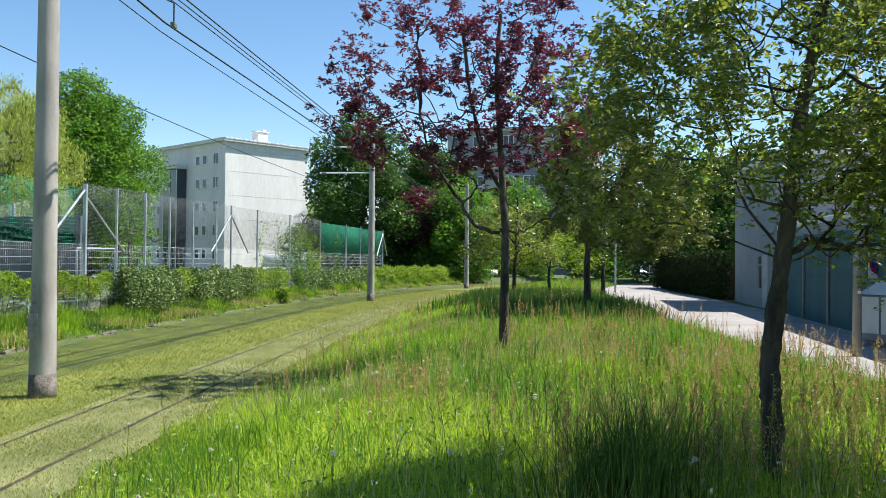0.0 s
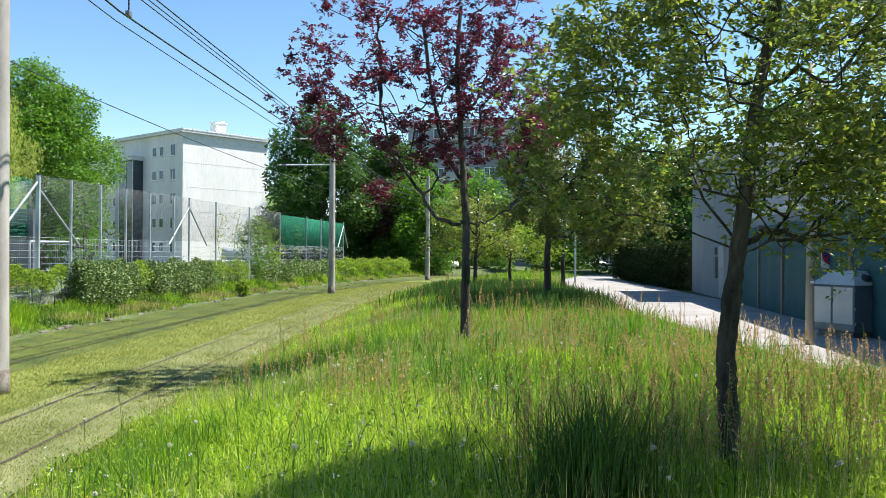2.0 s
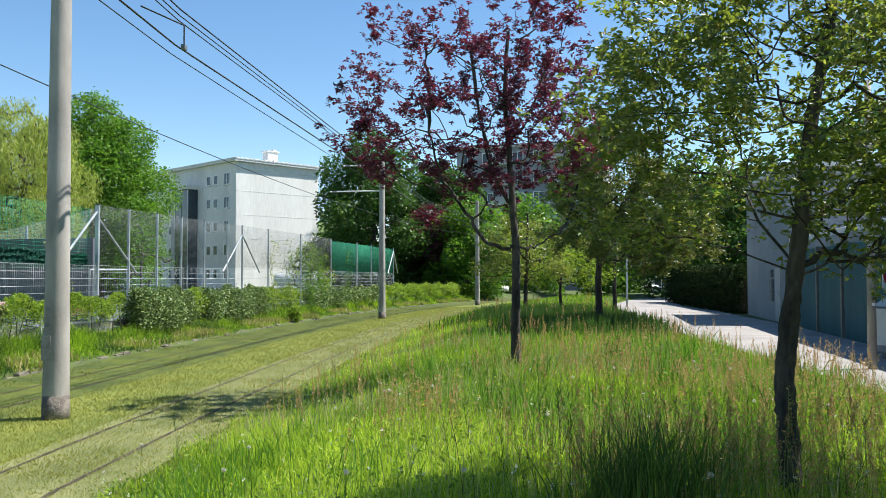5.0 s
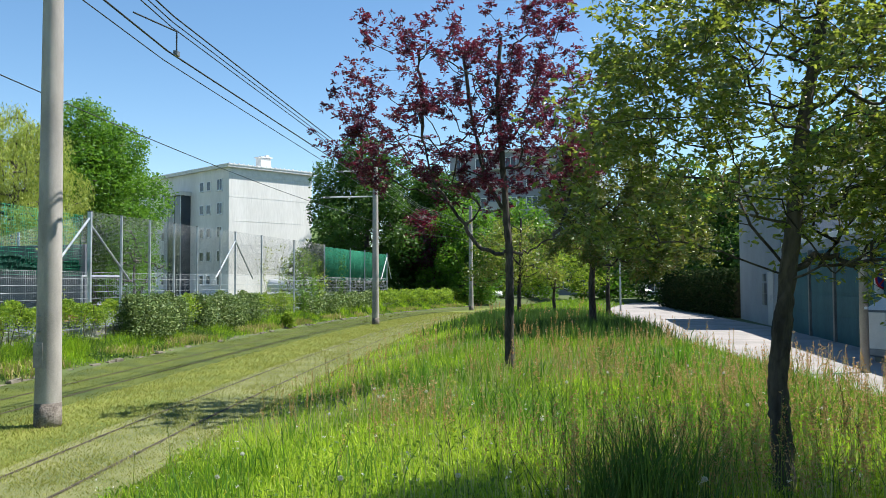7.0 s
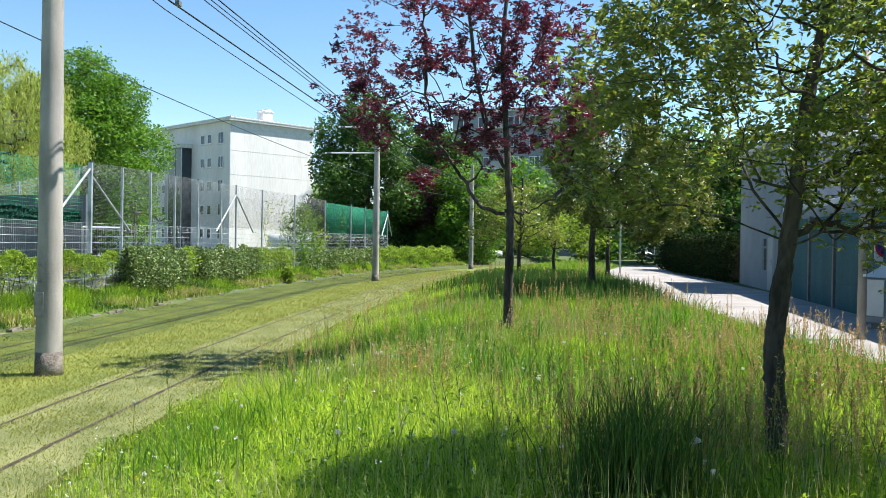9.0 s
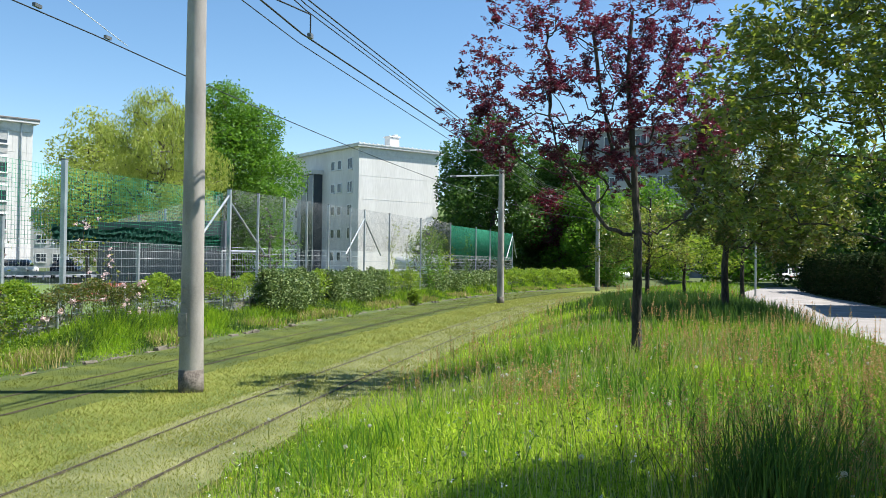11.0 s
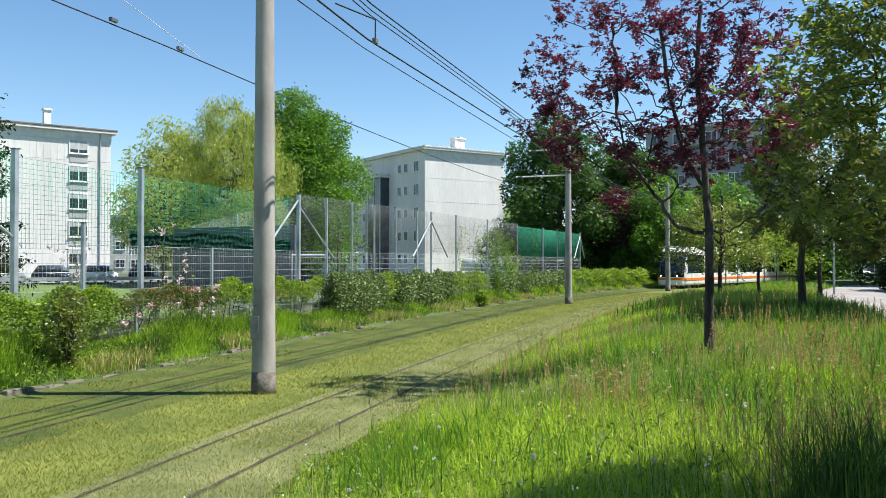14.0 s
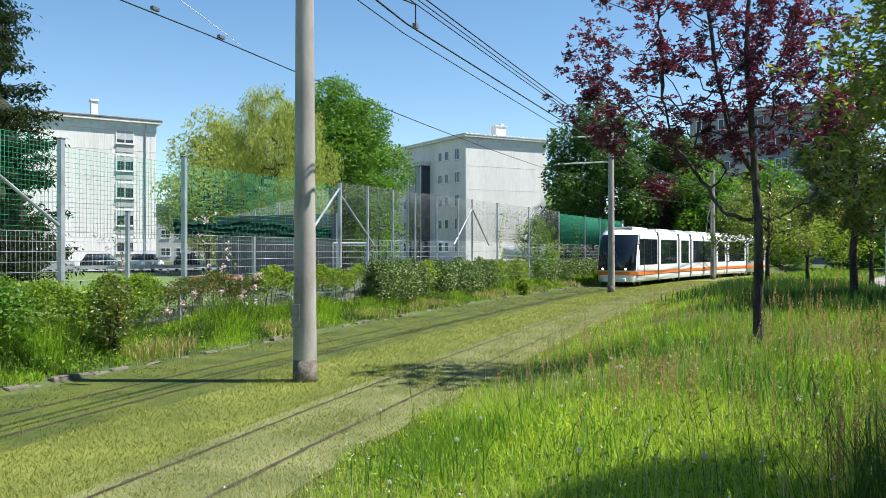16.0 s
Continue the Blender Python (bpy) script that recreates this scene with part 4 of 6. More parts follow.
def car(paint, label, x, y, rz, van=False):
    L, Wd, H = (4.9, 1.95, 2.1) if van else (4.3, 1.78, 1.45)
    c = thing("parked_van" if van else "parked_car", label, "van" if van else "car", "parked cars", pose(x, y, GZ + 0.03, 0, 0, rz))
    prof = [(-L / 2, 0.3), (-L / 2, 0.75), (-L / 2 + 0.15, 0.95), (L / 2 - 1.1, 0.95), (L / 2 - 0.1, 0.8), (L / 2, 0.55), (L / 2, 0.3)]
    top = [(-L / 2 + 0.1, 0.95), (-L / 2 + 0.25, H), (L / 2 - 1.5, H), (L / 2 - 0.8, 0.95)] if van else [(-L / 2 + 0.2, 0.95), (-L / 2 + 0.75, H), (L / 2 - 1.9, H), (L / 2 - 1.05, 0.95)]

    def prism(points, w):
        bm = bmesh.new()
        l = [bm.verts.new((px, -w / 2 + (0.12 if pz > 1.0 else 0), pz)) for px, pz in points]
        r = [bm.verts.new((px, w / 2 - (0.12 if pz > 1.0 else 0), pz)) for px, pz in points]
        bm.faces.new(l), bm.faces.new(r[::-1])
        for i in range(len(points)):
            j = (i + 1) % len(points)
            bm.faces.new((l[i], r[i], r[j], l[j]))
        bmesh.ops.recalc_face_normals(bm, faces=bm.faces)
        bmesh.ops.bevel(bm, geom=bm.edges[:], offset=0.05, segments=2, affect="EDGES")
        return bm
    part("body", prism(prof, Wd), paint, c, smooth=True)
    part("cabin", prism(top, Wd - 0.1), paint if van else M["glass"], c, smooth=True)
    if not van:
        part("roof", boxed((-0.6, 0, H), (1.6, Wd - 0.42, 0.05), None, 0.02), paint, c)
    for sx in (-L / 2 + 0.8, L / 2 - 0.85):
        for sy in (-Wd / 2 + 0.08, Wd / 2 - 0.08):
            w = part("wheel", rodded((sx, sy - 0.1, 0.32), (sx, sy + 0.1, 0.32), 0.32, n=20), M["rubber"], c)
            part("rim", rodded((sx, sy - 0.115, 0.32), (sx, sy + 0.115, 0.32), 0.2, n=16), M["steel"], w)
    for sy in (-0.6, 0.6):
        part("headlight", boxed((L / 2 - 0.05, sy, 0.7), (0.08, 0.3, 0.14), None, 0.02), M["frame_white"], c)


for k, (p, lab) in enumerate((("car_silver", "silver hatchback parked by the lawn"), ("car_dark", "dark blue car parked by the lawn"), ("car_white", "white car parked by the lawn"),
                              ("car_dark", "dark car parked by the lawn"), ("car_silver", "silver car parked by the lawn"))):
    q = Vector((-49.5, 56.5)).lerp(Vector((-39, 66)), k / 4)
    car(M[p], lab, q.x, q.y, 108 + rng.normal() * 3)
car(M["car_white"], "white van parked behind the court", -14.5, 75, 10, True)
car(M["car_silver"], "silver car parked behind the court", -3, 84, -10)
car(M["car_white"], "white car parked beyond the meadow", 2.5, 90, -10)
car(M["car_white"], "white car parked beyond the lane", 20, 98, -20)
guard = thing("guard_rail", "long galvanised guard rail beside the car park", "rail")
part("beam", boxed((-37.5, 60.0, 0.85), (26, 0.06, 0.28), Matrix.Rotation(radians(46), 3, "Z")), M["steel"], guard)
for k in range(9):
    q = Vector((-46.5, 50.7)).lerp(Vector((-28.5, 69.3)), k / 8)
    part("post", boxed((q.x, q.y, 0.6), (0.1, 0.1, 0.7)), M["steel"], guard)


# ---------- right side: lane furniture ----------
def container():
    c = thing("recycling_container", "grey steel glass-recycling container with pale side panels", "container", "", pose(9.05, 18.1, 0.275, 0, 0, 22))
    part("body", boxed((0.85, 0, 0.62), (1.7, 1.1, 1.0), None, 0.03), M["container"], c)
    part("base", boxed((0.85, 0, 0.08), (1.5, 0.9, 0.14)), M["steel_dark"], c)
    bm = bmesh.new()
    lo = [bm.verts.new(p) for p in ((-0.03, -0.58, 1.12), (1.73, -0.58, 1.12), (1.73, 0.58, 1.12), (-0.03, 0.58, 1.12))]
    hi = [bm.verts.new(p) for p in ((0.3, -0.28, 1.42), (1.4, -0.28, 1.42), (1.4, 0.28, 1.42), (0.3, 0.28, 1.42))]
    bm.faces.new(hi), bm.faces.new(lo[::-1])
    for i in range(4):
        bm.faces.new((lo[i], lo[(i + 1) % 4], hi[(i + 1) % 4], hi[i]))
    lid = part("lid", bm, M["container_pale"], c, "pale hipped lid with throw-in holes")
    for x in (0.45, 1.25):
        part("throw_hole", rodded((x, -0.45, 1.23), (x, -0.49, 1.31), 0.1, n=20), M["rubber"], lid)
    for y in (-0.28, 0.28):
        part("side_panel", boxed((-0.012, y, 0.68), (0.025, 0.5, 0.78), None, 0.008), M["container_pale"], c)
    for z in (0.3, 0.62, 1.02):
        part("rib", boxed((0.85, -0.56, z), (1.66, 0.03, 0.05)), M["container"], c)
    part("lettering", boxed((1.1, -0.567, 0.82), (0.55, 0.012, 0.12)), M["tram_dark"], c)
    for x in (0.2, 1.5):
        part("lifting_lug", rodded((x, 0, 1.42), (x, 0, 1.6), 0.02), M["steel"], lid)


container()
lamp = thing("lane_post", "weathered pale concrete lamp post at the lane's edge", "pole", "", pose(7.75, 16.4, 0.2))
part("shaft", rodded((0, 0, 0), (0, 0, 5.6), 0.085, 0.06, 16), M["concrete"], lamp, smooth=True)
part("label_plate", boxed((0, -0.085, 1.3), (0.06, 0.012, 0.05)), M["frame_white"], lamp)
sign = thing("no_stopping_sign", "round blue and red no-stopping sign on a steel post", "sign", "", pose(10.2, 20.6, 0.27, 0, 0, 15))
part("post", rodded((0, 0, 0), (0, 0, 2.1), 0.03), M["steel"], sign)
part("backing", boxed((0, -0.035, 1.75), (0.52, 0.012, 0.62)), M["frame_white"], sign)
part("disc", rodded((0, -0.06, 1.8), (0, -0.045, 1.8), 0.25, n=32), M["sign_red"], sign)
part("field", rodded((0, -0.066, 1.8), (0, -0.05, 1.8), 0.2, n=32), M["sign_blue"], sign)
part("slash", boxed((0, -0.068, 1.8), (0.045, 0.008, 0.4), Matrix.Rotation(radians(45), 3, "Y")), M["sign_red"], sign)
cab = thing("utility_cabinet", "small pale grey utility cabinet beside the lane", "cabinet", "", pose(16.9, 66, 0.2, 0, 0, 20))
part("body", boxed((0, 0, 0.65), (1.2, 0.5, 1.3), None, 0.02), M["plaster_shaded"], cab)
part("roof", boxed((0, 0, 1.33), (1.3, 0.6, 0.07), None, 0.02), M["trim"], cab)
lp2 = thing("lane_post", "thin steel post at the lane's bend", "pole", "", pose(9.9, 52, 0.2))
part("shaft", rodded((0, 0, 0), (0, 0, 4.5), 0.06, 0.05, 12), M["steel"], lp2)

# ---------- trees ----------
B = height


def at(x, y):
    return (x, y, float(B(x, y)))


def meadow_trees():
    g = "meadow trees"
    tree("cherry_tree", "green-leaved cherry tree with dark bark in the meadow", at(2.1, 5.65),
         [(0.03, 0, 0), (0.02, 0, 0.35), (0.0, 0, 0.85), (0.05, 0, 1.3), (0.1, 0, 1.67), (0.15, 0, 2.04), (0.22, 0.02, 2.53), (0.34, 0.05, 3.0), (0.44, 0.08, 3.7), (0.5, 0.1, 4.3)], 0.072,
         [(0.35, 0, 3.0, 1.55, 1.5, 1.3), (-0.75, 0, 2.3, 0.95, 1.1, 0.75), (1.2, 0.2, 2.35, 1.2, 1.3, 0.95), (0.65, -0.2, 1.85, 1.25, 1.0, 0.45), (0.9, -0.1, 1.75, 1.3, 0.9, 0.45), (1.35, 0.3, 1.8, 1.0, 1.0, 0.55), (0.4, 0, 3.65, 1.25, 1.25, 0.8), (-0.55, 0.3, 3.1, 0.6, 0.7, 0.65), (1.5, 0.2, 3.0, 1.0, 1.0, 0.9), (1.3, 0.1, 3.6, 0.9, 0.9, 0.7)],
         940, 70000, 0.046, "leaf_near", "bark", 0.0018, 0.09, 0.62, 0.2, 0.4, group=g, tuft=6, gnarl=0.17)
    tree("purple_plum_tree", "purple-leaved plum tree with airy crown in the meadow", at(0.87, 14.4),
         [(0, 0, 0), (0.01, 0, 1.0), (0.0, 0, 1.96), (-0.05, 0, 2.7), (-0.11, 0, 3.83), (-0.18, 0, 4.4), (-0.1, 0.1, 5.7)], 0.082,
         [(-1.2, 0, 4.6, 1.95, 1.7, 1.9), (0.45, 0.3, 4.9, 1.3, 1.5, 1.9), (-2.4, 0, 4.0, 1.1, 1.2, 0.85), (-0.45, 0, 3.35, 1.5, 1.3, 0.7), (0.95, 0, 3.7, 0.75, 1.0, 0.8), (-1.5, 0, 3.35, 1.0, 1.0, 0.55)],
         520, 40000, 0.064, "leaf_red", "bark", 0.0034, 0.06, 0.7, 0.2, 0.42, up=0.6, group=g, shape=leaves, tuft=8, gnarl=0.1,
         limbs=[[(0, 0, 1.96), (-0.22, 0, 1.95), (-0.52, 0, 2.08), (-0.85, 0.05, 2.55), (-1.22, 0.1, 3.1), (-1.47, 0.1, 3.97), (-1.45, 0.1, 4.75), (-1.56, 0.1, 5.5)],
                [(0, 0, 1.96), (0.2, 0.03, 1.95), (0.37, 0.05, 2.02), (0.72, 0.1, 2.2), (0.95, 0.15, 2.55), (1.1, 0.2, 3.2)],
                [(-0.05, 0, 2.65), (-0.35, 0, 3.1), (-0.5, 0, 3.7), (-0.62, 0, 4.3), (-0.75, 0, 5.3)], [(-0.1, 0, 3.7), (0.2, 0, 4.1), (0.4, 0, 4.6), (0.55, 0.1, 5.4)]])
    tree("cherry_tree", "green cherry tree with reddish young leaves in the meadow", at(3.75, 23.8), [(0, 0, 0), (0, 0, 1.4), (0.05, 0, 3), (0.1, 0, 6.2)], 0.11,
         [(0.6, 0, 4.0, 2.0, 2.0, 1.7), (-0.2, -0.4, 2.8, 1.6, 1.6, 0.9), (1.5, 0, 3.0, 1.7, 1.7, 1.1), (1.7, -0.3, 2.3, 1.7, 1.6, 0.8), (0.5, 0, 5.2, 1.4, 1.4, 1.2)], 380, 46000, 0.095, "leaf_mixed", "bark", 0.0055, 0.10, 0.9, group=g, shape=leaves)
    tree("plum_tree", "young green tree with drooping low branches in the meadow", at(2.45, 34), [(0, 0, 0), (0, 0, 1.2), (0.05, 0, 2.6), (0.1, 0, 4.0)], 0.09,
         [(0, 0, 2.8, 1.9, 1.8, 1.2), (0.6, 0, 1.9, 1.6, 1.5, 0.7), (-0.8, 0, 2.0, 1.3, 1.3, 0.7)], 140, 6500, 0.12, "leaf_near", "bark", 0.007, 0.16, 1.0, group=g, shape=leaves)
    tree("plum_tree", "young bright green tree with low branches in the meadow", at(4.3, 38), [(0, 0, 0), (0, 0, 0.9), (0.05, 0, 2.0), (0.1, 0, 3.4)], 0.08,
         [(0, 0, 2.4, 2.0, 1.9, 1.1), (-0.9, 0, 1.6, 1.5, 1.4, 0.7), (1.0, 0, 1.7, 1.4, 1.4, 0.7)], 140, 7000, 0.12, "leaf_hedge", "bark", 0.007, 0.16, 1.0, group=g, shape=leaves)
    tree("cherry_tree", "green cherry tree near the lane's bend", at(7.2, 41), [(0, 0, 0), (0, 0, 1.6), (0.05, 0, 3), (0.1, 0, 6.0)], 0.11,
         [(0, 0, 4.0, 2.5, 2.3, 1.9), (0, 0, 5.6, 1.7, 1.7, 1.4)], 150, 7000, 0.14, "leaf_mixed", "bark", 0.008, 0.2, 1.1, group=g, shape=leaves)


def lump_ring(h0, h1, r, n, size):
    out = [(0, 0, (h0 + h1) / 2, r * 0.75, r * 0.75, (h1 - h0) * 0.42)]
    for k in range(n):
        a = k * 2.39996
        t = (k + 0.5) / n
        z = h0 + (h1 - h0) * t
        q = r * (0.75 * math.sin(math.pi * (0.18 + 0.72 * t)))
        out.append((math.cos(a) * q, math.sin(a) * q, z, size * rng.uniform(0.8, 1.2), size * rng.uniform(0.8, 1.2), size * rng.uniform(0.7, 1.0)))
    return out


def far_trees():
    g = "trees beyond the court"

    def big(name, label, x, y, h, r, mat, n, leaf, low=0.2, size=None, bark="bark_grey", tips=300, droop=0.2, slim=0.6):
        tree(name, label, (x, y, 0.2), [(0, 0, 0), (0, 0, h * 0.2), (0.1, 0, h * 0.5), (0.1, 0, h * 0.88)], h * 0.024, lump_ring(h * low, h * 0.95, r, 16, size or r * 0.42),
             tips, n, leaf, mat, bark, 0.03, 0.5, 3.0, droop, slim, group=g, flare=1.2, shape=flat_leaves)
    big("maple_tree", "tall bright green maple with dense rounded crown", -29.0, 67, 15.3, 4.6, "leaf_bright", 88000, 0.22, 0.14, 2.7)
    big("willow_tree", "pale yellow-green willow with hanging twigs", -29.8, 56.5, 13.2, 4.4, "leaf_willow", 44000, 0.26, 0.25, droop=1.8, slim=0.22)
    big("willow_tree", "pale green willow with loose crown", -36.5, 60, 12.4, 4.6, "leaf_willow", 24000, 0.26, 0.15, droop=0.8, slim=0.4)
    big("bushy_tree", "light green bushy tree beside the willow", -32.6, 52, 7.6, 2.7, "leaf_willow", 5000, 0.2, 0.3)
    big("lime_tree", "dark green broad lime tree behind the court", -8.6, 80, 14.8, 5.8, "leaf_dark", 44000, 0.3, 0.05)
    big("lime_tree", "dark green lime tree with leaves to the ground", -2.2, 84, 12.4, 5.0, "leaf_dark", 38000, 0.3, 0.05)
    big("maple_tree", "sunlit green tree behind the tram line", 0.6, 79, 8.5, 3.9, "leaf_bright", 20000, 0.26, 0.06)
    big("copper_beech", "dark red beech behind the tram line", -3.2, 79, 8.5, 2.4, "leaf_red", 6000, 0.24, 0.4)
    big("lime_tree", "green lime tree behind the tram line", 7, 97, 10.5, 5.0, "leaf_bright", 12000, 0.4, 0.06)
    big("lime_tree", "green tree beside the lane's bend", 15.5, 92, 9, 4.6, "leaf_bright", 10000, 0.4, 0.06)
    big("maple_tree", "green tree beyond the dark hedge", 20.5, 60, 9, 4.5, "leaf_dark", 9000, 0.42, 0.1)
    big("maple_tree", "dense green tree behind the dark hedge", 19.5, 74, 11.5, 5.2, "leaf_dark", 10000, 0.45, 0.06)
    big("lime_tree", "broad green tree at the end of the lane", 27, 88, 12, 5.8, "leaf_dark", 9000, 0.5, 0.06)
    big("lime_tree", "tall green tree behind the garages", 27, 58, 13, 5.5, "leaf_dark", 9000, 0.5, 0.06)
    big("maple_tree", "green tree between the blocks", -15.5, 112, 9, 3.6, "leaf_willow", 5000, 0.4, 0.1)
    big("maple_tree", "reddish tree between the blocks", -13.0, 100, 6.5, 3.0, "leaf_mixed", 5000, 0.36, 0.08)
    big("bushy_tree", "loose light green bush beside the court", -19.2, 50, 5.2, 1.7, "leaf_bright", 2600, 0.14, 0.1, tips=140)
    big("bushy_tree", "light green bush behind the court fence", -8.7, 47.5, 3.7, 1.3, "leaf_hedge", 3600, 0.11, 0.1, tips=140)
    big("birch_tree", "nearly bare pale birch behind the block", -13.5, 108, 17, 3.0, "leaf_willow", 500, 0.3, 0.3, tips=200)


def conifer(x, y, h, r):
    t = thing("spruce_tree", "tall dark spruce with drooping boughs and brown cones", "tree", "", Matrix.Translation((x, y, 0.2)))
    v, f = tubes([([(0, 0, -0.2), (0, 0, h * 0.5), (0, 0, h)], [h * 0.017, h * 0.011, 0.02])], 10)
    quick("trunk", v, f, M["bark"], t, True)
    paths, cs = [], []
    for z in np.arange(1.2, h - 0.4, 0.32):
        R = r * (1 - (z / h)) ** 0.75 + 0.25
        for k in range(10):
            a = rng.uniform(0, 2 * math.pi)
            L = R * rng.uniform(0.65, 1.12)
            d = np.array([math.cos(a), math.sin(a), 0])
            pts = [np.array([0, 0, z]) + d * L * s + np.array([0, 0, -0.35 * L * s + 0.32 * L * s * s]) for s in np.linspace(0, 1, 5)]
            paths.append((pts, np.linspace(0.035, 0.008, 5)))
            for s in np.linspace(0.2, 1, 12):
                c = np.array([0, 0, z]) + d * L * s + np.array([0, 0, -0.35 * L * s + 0.32 * L * s * s])
                for _ in range(26):
                    cs.append(c + rng.normal(size=3) * np.array([0.2, 0.2, 0.12]) + np.array([0, 0, -0.08]))
    # added dark lumpy shell stands in for the shaded depth between boughs
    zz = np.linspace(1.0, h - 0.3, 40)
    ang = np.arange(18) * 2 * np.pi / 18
    dark_core = []
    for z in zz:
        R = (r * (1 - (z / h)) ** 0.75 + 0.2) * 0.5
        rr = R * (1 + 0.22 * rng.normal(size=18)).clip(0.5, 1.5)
        dark_core.append(np.stack([np.cos(ang) * rr, np.sin(ang) * rr, np.full(18, z) + rng.normal(size=18) * 0.12], 1))
    cv = np.concatenate(dark_core)
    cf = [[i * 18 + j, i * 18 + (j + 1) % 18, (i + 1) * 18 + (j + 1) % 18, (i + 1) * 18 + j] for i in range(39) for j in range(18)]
    quick("shaded_depth", cv, cf, M["spruce_core_dark"], t)
    v, f = tubes(paths, 4)
    quick("bough_work", v, f, M["bark"], t)
    v, f = flat_leaves(np.array(cs), 0.21, droop=0.7, slim=0.36)
    quick("foliage", v, f, M["needles"], t)


meadow_trees()
far_trees()
conifer(-29.3, 28.2, 19, 4.3)

# distant hill and woods
ha_ = np.radians(np.linspace(8, 75, 60))
ridge = 46 + 16 * np.sin(ha_ * 5 + 0.6) + 6 * np.sin(ha_ * 17) + 2.5 * rng.normal(size=60)
hv = np.concatenate([np.stack([-R * np.sin(ha_), R * np.cos(ha_), ridge * k - 0.5], 1) for R, k in ((700, 0.0), (780, 0.5), (850, 0.82), (920, 1.0), (1200, 0.9))])
hf = [[i * 60 + j, i * 60 + j + 1, (i + 1) * 60 + j + 1, (i + 1) * 60 + j] for i in range(4) for j in range(59)]
tagged(quick("backdrop_hill", hv, hf, M["lawn"], None, True), "low wooded green hill far away", "hill", "", "structure")
wc = []
for a in np.linspace(-60, 60, 130):
    R = 230 + rng.uniform(-15, 25)
    for _ in range(26):
        wc.append((R * math.sin(radians(a)) + rng.normal() * 4, R * math.cos(radians(a)) + rng.normal() * 6, abs(rng.normal()) * 3.2 + rng.uniform(0, 4)))
v, f = leaves(np.array(wc), 3.2, droop=0.0, slim=0.7)
tagged(quick("far_woods", v, f, M["leaf_dark"]), "far dark green woods along the horizon", "woods", "", "stuff")


